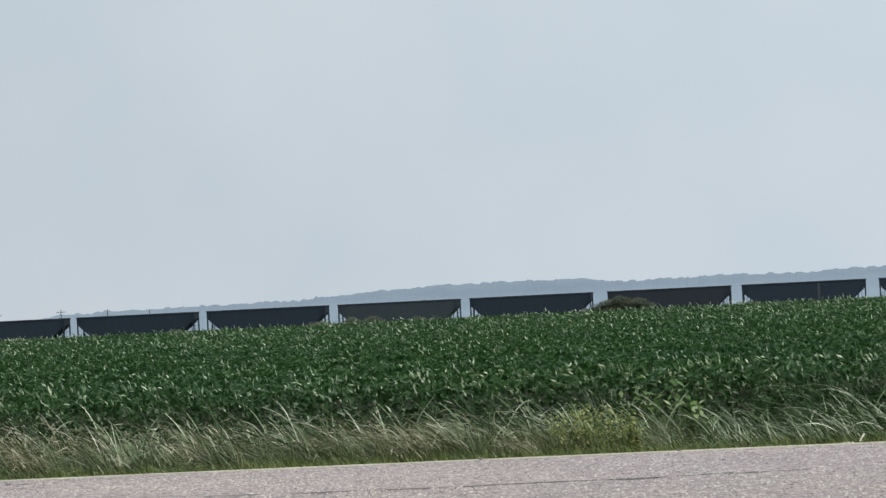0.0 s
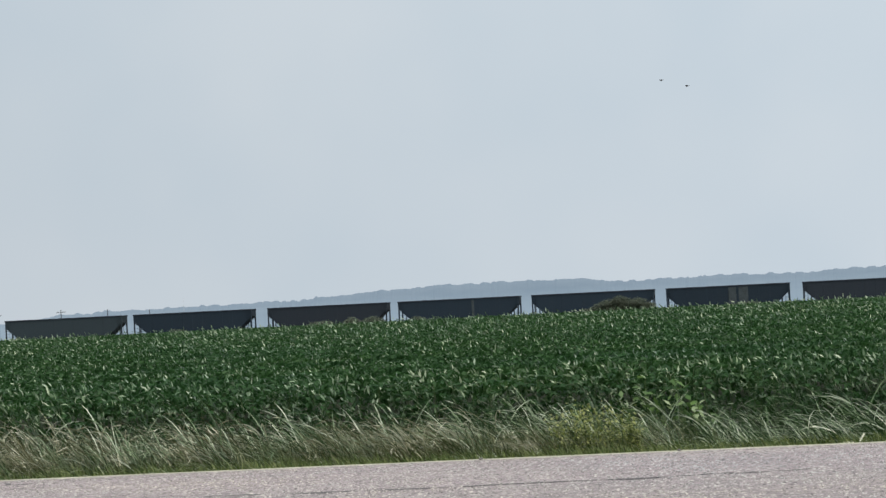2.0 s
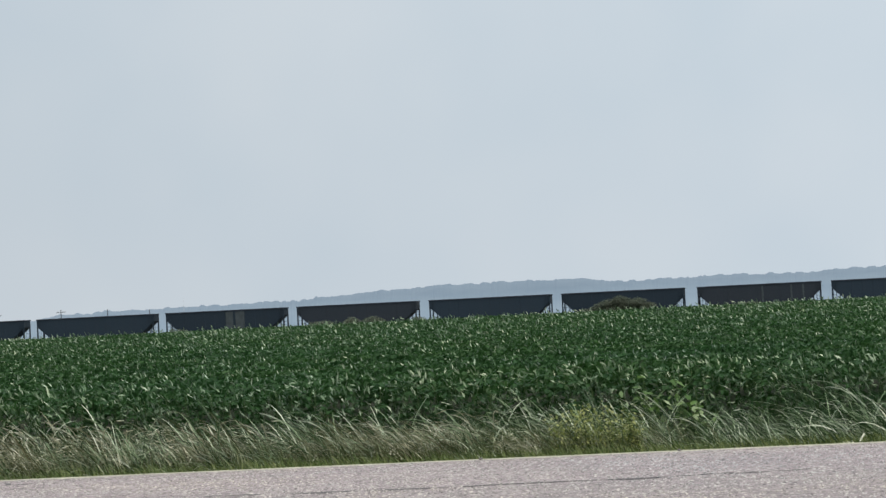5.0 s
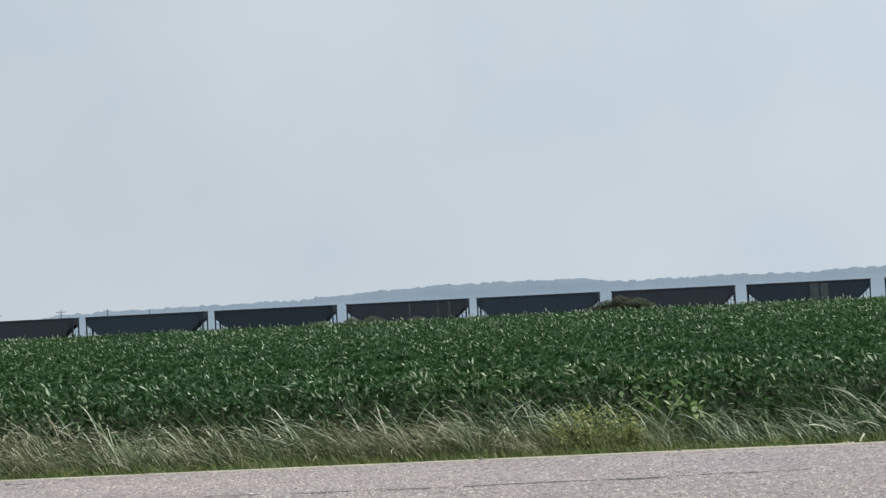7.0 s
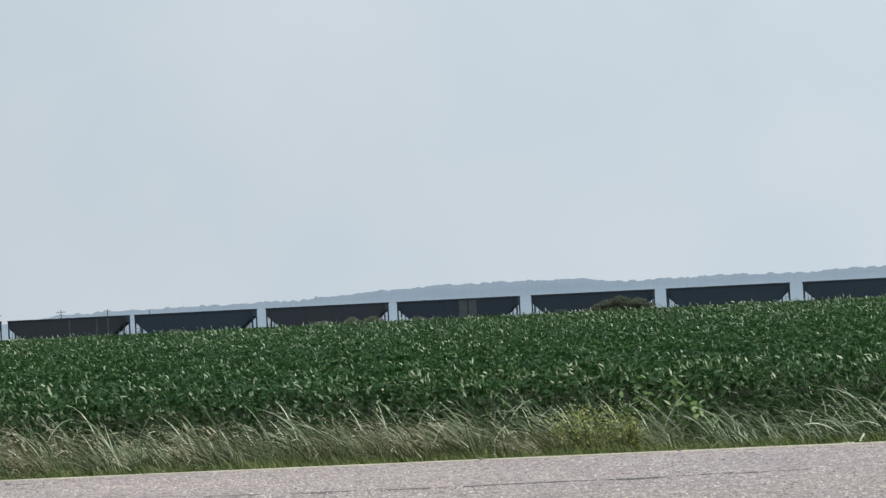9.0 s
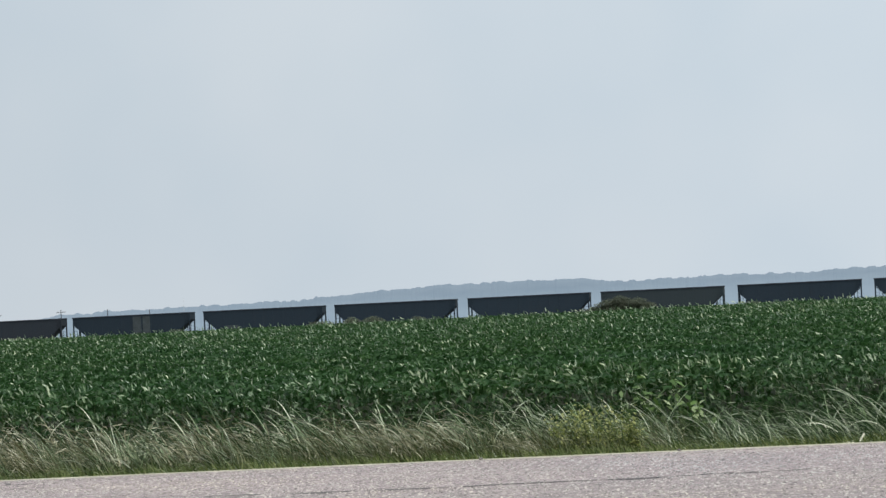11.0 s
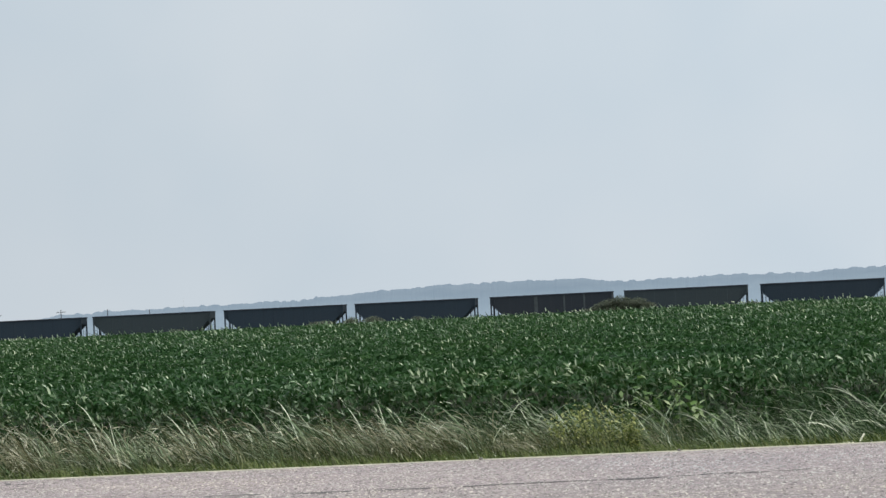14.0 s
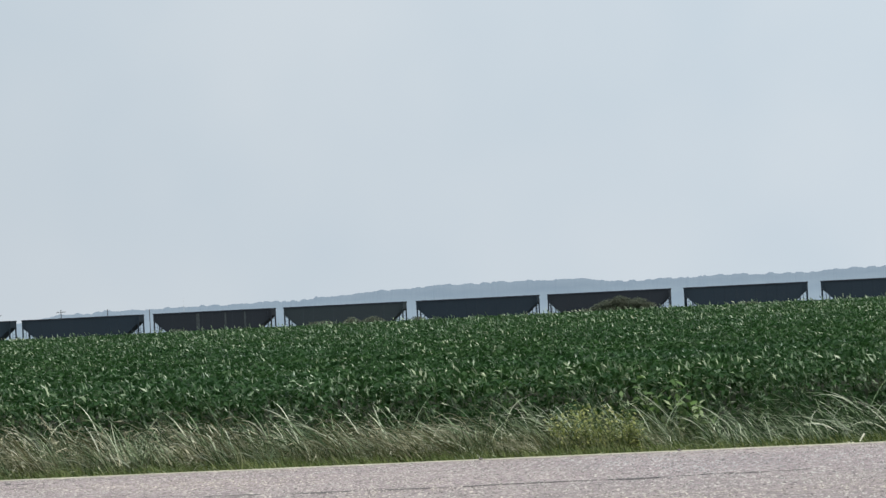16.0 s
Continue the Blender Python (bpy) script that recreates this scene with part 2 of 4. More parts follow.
def slab(points, axis_lo, axis_hi):
    """A plate in the x-z plane with thickness from y=axis_lo to y=axis_hi."""
    bm = bmesh.new()
    front = [bm.verts.new((x, axis_lo, z)) for x, z in points]
    back = [bm.verts.new((x, axis_hi, z)) for x, z in points]
    n = len(points)
    bm.faces.new(front)
    bm.faces.new(back[::-1])
    for i in range(n):
        bm.faces.new((front[i], back[i], back[(i + 1) % n], front[(i + 1) % n]))
    bmesh.ops.recalc_face_normals(bm, faces=bm.faces)
    return bm


# ---------------------------------------------------------------- ground, road, track
def at(angle, y):
    """The x at depth y for an angle in degrees to the right of the view's middle."""
    return y * math.tan(radians(angle - TURN))


ROAD_FAR = 38.1
CROP_NEAR = 41.3
TRACK_Y = 388.5
RAIL_Z = -0.68
GRADE = -0.0012          # the line falls gently towards +x


def rail_z(x):
    return RAIL_Z + GRADE * (max(-300.0, min(200.0, x)) + 55.0)


BED_Z = -1.3
LOW_Z = -5.5


def ground_height(y):
    stations = [(-400, -0.06), (30, -0.06), (ROAD_FAR + 0.35, -0.06), (39.4, -0.2), (40.6, -0.2), (CROP_NEAR, 0.0),
                (372.0, 0.15), (381.0, BED_Z), (396.0, BED_Z), (460.0, LOW_Z), (4600, LOW_Z)]
    return float(np.interp(y, [s[0] for s in stations], [s[1] for s in stations]))


def build_ground():
    ys = [-400, -100, 0, 20, 30, 36, ROAD_FAR + 0.35] + list(np.linspace(38.7, 41.5, 16)) + [42, 60, 120, 200, 300, 372, 375, 381, 384, 396, 410, 430, 460, 600, 1200, 2400, 4600]
    xs = [-4000, -1500, -500, -150, -60] + list(np.linspace(-30, 10, 60)) + [40, 120, 400, 1200, 4000]
    v = []
    for y in ys:
        for x in xs:
            z = ground_height(y)
            if 38.6 < y < 41.4:
                z += 0.04 * noise.noise((x * 0.8, y * 0.8, 0))
            v.append((x, y, z))
    w = len(xs)
    f = [(j * w + i, j * w + i + 1, (j + 1) * w + i + 1, (j + 1) * w + i) for j in range(len(ys) - 1) for i in range(w - 1)]
    ob = new("ground", mesh_from("ground", v, f, [SOIL]))
    tagged(ob, "flat dark farmland soil sloping down from the roadside", "ground", kind="structure")


def build_road():
    rng = np.random.default_rng(4)
    xs = np.concatenate([np.arange(-600, -60, 20.0), np.arange(-60, 45, 0.35), np.arange(45, 600, 20.0)])
    edge = ROAD_FAR + np.array([0.035 * noise.noise((x * 1.3, 0, 0)) + 0.015 * noise.noise((x * 6, 3, 0)) for x in xs])
    rows = [(22.0, 0.0), (28.0, 0.0), (34.0, 0.0), (-0.25, 0.0), (-0.02, -0.006), (0.05, -0.07)]
    v = []
    for k, (y, z) in enumerate(rows):
        for x, e in zip(xs, edge):
            v.append((x, y if k < 3 else e + y, z))
    w = len(xs)
    f = [(j * w + i, j * w + i + 1, (j + 1) * w + i + 1, (j + 1) * w + i) for j in range(len(rows) - 1) for i in range(w - 1)]
    road = new("road", mesh_from("road", v, f, [CHIP_SEAL]))
    tagged(road, "pale pinkish grey worn chip seal road", "road", kind="structure")
    # the dusty pale margin
    v, f = [], []
    for x, e in zip(xs, edge):
        a = 0.34 + 0.08 * noise.noise((x * 0.9, 7, 0)) + 0.03 * noise.noise((x * 5, 9, 0))
        v += [(x, e - a, 0.004), (x, e - 0.015, 0.003)]
    f = [(2 * i, 2 * i + 2, 2 * i + 3, 2 * i + 1) for i in range(w - 1)]
    margin = new("road_margin", mesh_from("road_margin", v, f, [ROAD_EDGE]))
    margin.parent = road
    # cracks: the lane joint that wanders along the road, short branches, and breaks at the ragged edge
    joint = [(-6.9, 32.5), (-6.3, 32.42), (-5.7, 32.28), (-5.2, 32.34), (-4.6, 32.24), (-4.0, 32.35), (-3.2, 32.44), (-2.6, 32.38), (-2.1, 32.48), (-1.7, 32.7), (-1.25, 32.62), (-0.75, 32.82)]
    breaks = ((joint, 0.13, 1), ([(-2.92, 31.8), (-2.68, 31.28)], 0.05, 2), ([(-10.3, 37.2), (-10.05, 36.72), (-9.9, 36.84)], 0.13, 3), ([(-9.85, 35.2), (-9.75, 35.75), (-9.4, 35.9)], 0.06, 4),
              ([(-9.97, 36.8), (-9.76, 37.3)], 0.08, 5), ([(-9.04, 35.8), (-8.76, 35.1)], 0.10, 6))
    for line, wide, seed in breaks:
        px = np.arange(line[0][0], line[-1][0], 0.02 if len(line) < 4 else 0.06)
        v = []
        for x in px:
            y = float(np.interp(x, [q[0] for q in line], [q[1] for q in line])) + 0.09 * noise.noise((x * 5, seed, 1)) + 0.06 * noise.noise((x * 1.3, seed, 0))
            h = max(0.003, wide * (0.45 + 0.9 * noise.noise((x * 2.2, seed, 5)) + 0.9 * noise.noise((x * 9.0, seed, 6))))
            v += [(x, y - h, 0.004), (x, y + h, 0.004)]
        f = [(2 * i, 2 * i + 2, 2 * i + 3, 2 * i + 1) for i in range(len(px) - 1)]
        crack = new("crack", mesh_from("crack", v, f, [TAR]))
        crack.parent = road


def build_track():
    profile = [(-3.6, BED_Z - 0.05, 0), (-2.0, -0.2, 1), (2.0, -0.2, 1), (3.6, BED_Z - 0.05, 0)]
    xs = np.arange(-700, 701, 20.0)
    v = [(x, TRACK_Y + y, z + on * rail_z(x)) for x in xs for y, z, on in profile]
    f = [(4 * i + k, 4 * i + 4 + k, 4 * i + 5 + k, 4 * i + 1 + k) for i in range(len(xs) - 1) for k in range(3)]
    bed = new("railway_bed", mesh_from("railway_bed", v, f, [BALLAST]))
    tagged(bed, "low grey ballast bed of a railway line", "railway", kind="structure")
    section = [(-0.07, -0.16), (0.07, -0.16), (0.07, -0.14), (0.012, -0.12), (0.012, -0.05), (0.035, -0.04), (0.035, 0.0), (-0.035, 0.0), (-0.035, -0.04), (-0.012, -0.05), (-0.012, -0.12), (-0.07, -0.14)]
    n = len(section)
    for side in (-0.7175, 0.7175):
        v = [(x, TRACK_Y + side + a, rail_z(x) + b) for x in xs for a, b in section]
        f = [(n * i + k, n * i + n + k, n * i + n + (k + 1) % n, n * i + (k + 1) % n) for i in range(len(xs) - 1) for k in range(n)]
        rail = new("rail", mesh_from("rail", v, f, [RAIL_STEEL]))
        rail.parent = bed
    v, f = [], []
    cube = np.array([(x, y, z) for x in (-0.11, 0.11) for y in (-1.3, 1.3) for z in (-0.12, 0.0)])
    faces = np.array([(0, 1, 3, 2), (4, 6, 7, 5), (0, 4, 5, 1), (2, 3, 7, 6), (0, 2, 6, 4), (1, 5, 7, 3)])
    for i, x in enumerate(np.arange(-250, 150, 0.6)):
        v.append(cube + (x, TRACK_Y, rail_z(x) - 0.165))
        f.append(faces + 8 * i)
    ties = new("ties", mesh_from("ties", np.concatenate(v), np.concatenate(f), [TIE_WOOD]))
    ties.parent = bed
    tagged(ties, kind="stuff")


def build_hills():
    """Two wooded bluffs in the haze; heights along the ridge from left to right, in metres at 3800 m."""
    far = 3800.0
    bearing = [-26, -15.1, -14.6, -14.37, -13.83, -13.58, -12.94, -12.35, -11.46, -10.76, -10.17, -9.87, -9.35, -8.85, -8.17, -7.72, -6.97, -6.23, -5.88, -5.43, -5.08, -4.64, -4.1, -3.85, -3.4, -3.05, -2.36, -1.53, -1.08, -0.91, -0.54, 0.13, 3, 10]
    height = [6, 14.2, 18.0, 21.0, 20.6, 23.1, 22.2, 23.8, 23.4, 24.6, 23.8, 26.2, 27.4, 30.4, 31.6, 34.3, 33.4, 34.2, 32.4, 33.7, 33.4, 28.2, 27.9, 29.4, 28.4, 29.4, 29.4, 27.3, 28.1, 30.2, 29.9, 30.5, 26, 15]
    n = 2200
    deg = np.linspace(-26, 10, n)
    h = np.interp(deg, bearing, height)
    rng = np.random.default_rng(8)
    bumps = np.zeros(n)
    for k in range(520):
        c, r, a = rng.uniform(-26, 10), rng.uniform(0.02, 0.085), rng.uniform(0.4, 2.6) * rng.uniform(0.3, 1.0)
        d = np.clip(1 - ((deg - c) / r) ** 2, 0, None)
        bumps = np.maximum(bumps, a * np.sqrt(d))
    h = h + bumps + 0.2 * rng.normal(0, 1, n) - 0.9
    v, f = [], []
    levels = [(-120, 0.0), (-110, 0.1), (-80, 0.5), (-40, 0.8), (0, 1.0), (200, 0.7), (400, -0.05)]
    for k, (dy, part_h) in enumerate(levels):
        for d, hh in zip(deg, h):
            r = (far + dy) / math.cos(radians(d + 8))
            wob = 0 if k in (0, len(levels) - 1) else 1.2 * noise.noise((d * 6, k * 3.1, 0))
            z = LOW_Z - 1 if k == 0 else hh * part_h + wob * (k != 4)
            v.append((math.sin(radians(d)) * r, math.cos(radians(d)) * r, z))
    f = [(j * n + i, j * n + i + 1, (j + 1) * n + i + 1, (j + 1) * n + i) for j in range(len(levels) - 1) for i in range(n - 1)]
    ob = new("backdrop", mesh_from("hills", v, f, [PAINTED_HAZE_HILL]))
    tagged(ob, "distant wooded bluffs with summer haze painted on in pale blue", "hills", kind="structure")


build_ground()
build_road()
build_track()
build_hills()


# ---------------------------------------------------------------- hopper wagons
HALF = 7.3
WIDE = 1.42
TOP = 3.86


def build_wagon(paint, label):
    car = new("hopper_wagon")
    tagged(car, label, "hopper wagon", "wagons of the train")
    side = [(-HALF, TOP), (HALF, TOP), (HALF, TOP - 0.78), (HALF - 0.18, TOP - 0.8), (HALF - 2.15, 1.12), (-HALF + 2.15, 1.12), (-HALF + 0.18, TOP - 0.8), (-HALF, TOP - 0.78)]
    for s in (-1, 1):
        part("side_panel", slab(side, s * WIDE - 0.03, s * WIDE + 0.03), paint, car)
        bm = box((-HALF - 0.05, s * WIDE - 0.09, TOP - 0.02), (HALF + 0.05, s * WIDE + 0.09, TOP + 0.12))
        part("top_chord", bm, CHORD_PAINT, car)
        part("side_sill", box((-HALF, s * WIDE - 0.07, 1.0), (HALF, s * WIDE + 0.07, 1.14), 0.015), paint, car)
    rib = box((-0.04, -0.014, 1.14), (0.04, 0.0, TOP - 0.02), 0.006)
    rib_mesh = bpy.data.meshes.new("side_rib")
    rib.to_mesh(rib_mesh)
    rib.free()
    rib_mesh.materials.append(paint)
    for s in (-1, 1):
        for k in range(9):
            x = (k - 4) * 1.23
            share("side_rib", rib_mesh, car, pose(x, s * (WIDE + 0.03), 0, 0, 0, 0 if s < 0 else 180))
    for s in (-1, 1):
        bm = bmesh.new()
        a = [(s * HALF, TOP), (s * HALF, TOP - 0.78), (s * (HALF - 2.15), 1.12)]
        thick = 0.05
        pts = [(x, y, z) for x, z in a for y in (-WIDE + 0.032, WIDE - 0.032)]
        outer = [bm.verts.new(p) for p in pts]
        inner = [bm.verts.new((p[0] - s * thick, p[1], p[2] + (thick if i > 1 else 0))) for i, p in enumerate(pts)]
        for k in (0, 2):
            bm.faces.new((outer[k], outer[k + 1], outer[k + 3], outer[k + 2]))
            bm.faces.new((inner[k], inner[k + 2], inner[k + 3], inner[k + 1]))
        for k in (0, 1):
            bm.faces.new((outer[k], outer[k + 2], inner[k + 2], inner[k]))
            bm.faces.new((outer[k + 2], outer[k + 4], inner[k + 4], inner[k + 2]))
        bm.faces.new((outer[0], outer[1], inner[1], inner[0]))
        bm.faces.new((outer[4], outer[5], inner[5], inner[4]))
        bmesh.ops.recalc_face_normals(bm, faces=bm.faces)
        part("slope_sheet", bm, paint, car)
        part("end_chord", box((s * HALF - 0.06, -WIDE, TOP), (s * HALF + 0.06, WIDE, TOP + 0.1), 0.015), paint, car)
        part("end_platform", box((s * (HALF - 1.0) - 1.05, -WIDE, 1.0), (s * (HALF - 1.0) + 1.05, WIDE, 1.09), 0.01), RUNNING_GEAR, car)
        for y in (-1, 1):
            part("corner_post", box((s * (HALF - 0.09) - 0.08, y * WIDE - 0.07, 1.0), (s * (HALF - 0.09) + 0.08, y * WIDE + 0.07, TOP - 0.7), 0.015), paint, car)
            part("inner_post", box((s * (HALF - 0.95) - 0.05, y * WIDE - 0.05, 1.0), (s * (HALF - 0.95) + 0.05, y * WIDE + 0.05, 2.32), 0.01), paint, car)
            bm = bmesh.new()
            for x in (-0.2, 0.2):
                add_rod(bm, (x, 0, 0.55), (x, 0, TOP - 0.1), 0.02)
            for k in range(8):
                add_rod(bm, (-0.2, 0, 0.7 + 0.4 * k), (0.2, 0, 0.7 + 0.4 * k), 0.014)
            bmesh.ops.translate(bm, verts=bm.verts, vec=(s * (HALF - 0.35), y * (WIDE + 0.11), 0))
            part("ladder", bm, paint, car)
        bm = bmesh.new()
        add_box(bm, (s * 7.75 - 0.35, -0.09, 0.78), (s * 7.75 + 0.35, 0.09, 0.98), 0.03)
        add_box(bm, (s * 7.98 - 0.13, -0.17, 0.74), (s * 7.98 + 0.1, 0.17, 1.0), 0.05)
        part("coupler", bm, RUNNING_GEAR, car)
        bm = bmesh.new()
        add_rod(bm, (s * (HALF - 0.9), 0.35, 1.5), (s * (HALF - 0.9), -0.35, 1.5), 0.16, 12)
        add_rod(bm, (s * (HALF - 1.1), 0.0, 1.1), (s * (HALF - 0.9), 0.0, 1.4), 0.06, 8)
        part("brake_cylinder", bm, RUNNING_GEAR, car)
        bogie_x = s * 5.75
        bm = bmesh.new()
        for y in (-1.0, 1.0):
            frame_pts = [(-1.15, 0.56), (-0.95, 0.62), (-0.45, 0.75), (0.45, 0.75), (0.95, 0.62), (1.15, 0.56), (1.15, 0.4), (0.85, 0.36), (0.4, 0.18), (-0.4, 0.18), (-0.85, 0.36), (-1.15, 0.4)]
            piece = slab(frame_pts, y - 0.08, y + 0.08)
            tmp = bpy.data.meshes.new("side_frame")
            piece.to_mesh(tmp)
            piece.free()
            bm.from_mesh(tmp)
            bpy.data.meshes.remove(tmp)
        add_box(bm, (-0.2, -1.1, 0.45), (0.2, 1.1, 0.75), 0.03)
        add_rod(bm, (0, 0, 0.75), (0, 0, 1.0), 0.25, 12)
        bmesh.ops.translate(bm, verts=bm.verts, vec=(bogie_x, 0, 0))
        bogie = part("bogie", bm, RUNNING_GEAR, car)
        for wx in (-0.89, 0.89):
            bm = bmesh.new()
            for y in (-0.74, 0.74):
                add_rod(bm, (0, y - 0.065, 0), (0, y + 0.065, 0), 0.42, 24)
                add_rod(bm, (0, y * 0.9 - 0.015, 0), (0, y * 0.9 + 0.015, 0), 0.445, 24)
            add_rod(bm, (0, -1.0, 0), (0, 1.0, 0), 0.08, 10)
            bmesh.ops.translate(bm, verts=bm.verts, vec=(bogie_x + wx, 0, 0.445))
            part("wheelset", bm, RUNNING_GEAR, bogie)
    for k in range(3):
        x = (k - 1) * 3.2
        bm = bmesh.new()
        rings = []
        for hx, hy, z in ((1.55, WIDE - 0.05, 1.14), (0.6, 0.6, 0.38), (0.6, 0.6, 0.3)):
            rings.append([bm.verts.new((x + a * hx, b * hy, z)) for a, b in ((-1, -1), (1, -1), (1, 1), (-1, 1))])
        for a, b in zip(rings, rings[1:]):
            for i in range(4):
                bm.faces.new((a[i], a[(i + 1) % 4], b[(i + 1) % 4], b[i]))
        bm.faces.new(rings[-1][::-1])
        bm.faces.new(rings[0])
        bmesh.ops.recalc_face_normals(bm, faces=bm.faces)
        part("hopper_bay", bm, paint, car)
    part("centre_sill", box((-HALF, -0.18, 0.78), (HALF, 0.18, 1.02), 0.02), RUNNING_GEAR, car)
    return car


KINDS = [(BLACK_PAINT, "black open hopper wagon with sloped ends, rolling on the railway"),
         (GREY_PAINT, "faded dark grey open hopper wagon with sloped ends"),
         (BROWN_PAINT, "brownish black open hopper wagon with sloped ends")]
FIRST, LAST = -5, 26
GREY_CARS, BROWN_CARS = (-1, 15, 19), (1, 5, 8, 10, 18, 21, 24)
PATCHES = {4: ((7.4, 8.3), (8.6, 9.7)), 11: ((7.5, 8.5), (8.7, 9.6)), 2: ((8.9, 9.2),), 18: ((5.3, 5.7), (8.8, 9.0), (11.2, 11.4)), 8: ((7.6, 7.8), (11.0, 11.2), (12.4, 12.6))}
START = -80.55     # where the first wagon's rear end stands along the train
SPACING = [16.13, 16.13, 16.13, 16.13, 16.03, 16.57, 15.97, 16.15, 16.09, 16.16, 16.13, 15.99, 16.2, 15.83, 16.23, 16.03, 16.25, 16.13, 16.18, 16.02, 16.27, 16.07, 16.4, 16.1, 16.18, 15.85, 16.29, 16.2, 16.13, 16.13, 16.13]
wagons = {}


def build_train():
    masters = [build_wagon(*kind) for kind in KINDS]
    free = list(masters)
    for k in range(FIRST, LAST + 1):
        kind = 1 if k in GREY_CARS else 2 if k in BROWN_CARS else 0
        m = pose(16.13 * k, TRACK_Y, RAIL_Z)
        if masters[kind] in free:
            free.remove(masters[kind])
            car = masters[kind]
            car.matrix_basis = m
        else:
            car = None
        wagons[k] = (car, kind)
    for k, (car, kind) in wagons.items():
        if car is None:
            car = copy_thing(masters[kind], pose(16.13 * k, TRACK_Y, RAIL_Z))
        wagons[k] = car
    for k, spans in PATCHES.items():
        for a, b in spans:
            x0, x1 = a - HALF, b - HALF
            part("side_patch", box((x0, -WIDE - 0.06, 1.4), (x1, -WIDE - 0.028, TOP - 0.12), 0.008), PATCH, wagons[k], "lighter bare grey metal patch")
    part("side_patch", box((2.7 - HALF, -WIDE - 0.06, TOP - 2.45), (4.3 - HALF, -WIDE - 0.028, TOP - 1.75), 0.008), PATCH, wagons[12], "small bare grey panel")


build_train()


# ---------------------------------------------------------------- soybeans
def leaflets(rng, pos, size, heading, rise, roll, near, slim=1.0):
    """Folded leaflets at pos, size long, pointing along heading and rise: six points each near, four far off."""
    n = len(pos)
    ch, sh, ce, se = np.cos(heading), np.sin(heading), np.cos(rise), np.sin(rise)
    u = np.stack([ch * ce, sh * ce, se], 1)
    s0 = np.stack([-sh, ch, np.zeros(n)], 1)
    n0 = np.cross(u, s0)
    s = s0 * np.cos(roll)[:, None] + n0 * np.sin(roll)[:, None]
    up = np.cross(u, s)
    if near:
        outline = [(0, 0, 0), (0.32, 0.33, 0.09), (0.72, 0.25, 0.04), (1.0, 0, -0.1), (0.72, -0.25, 0.04), (0.32, -0.33, 0.09)]
        quads = [(0, 1, 2, 3), (0, 3, 4, 5)]
    else:
        outline = [(0, 0, 0), (0.45, 0.36, 0.08), (1.0, 0, -0.1), (0.45, -0.36, 0.08)]
        quads = [(0, 1, 2, 3)]
    v = np.stack([pos + (u * a + s * (b * slim) + up * c) * size[:, None] for a, b, c in outline], 1).reshape(-1, 3)
    k = np.arange(n)[:, None] * len(outline)
    f = np.stack([k + np.array(q) for q in quads], 1).reshape(-1, 4)
    return v, f


def view_span(y, margin):
    return y * math.tan(radians(-15.6)) - margin, y * math.tan(radians(0.4)) + margin


BEAN_H = 0.93
TURNED = 24
turned = []


def canopy(x, y):
    """Height of the canopy's top above the ground, uneven from plant to plant."""
    rows = 0.05 * np.cos(2 * math.pi * y / 0.76)
    lumps = np.array([0.11 * noise.noise((a * 1.5, b * 1.5, 0)) + 0.05 * noise.noise((a * 0.25, b * 0.25, 4)) for a, b in zip(x, y)])
    return BEAN_H + rows + lumps


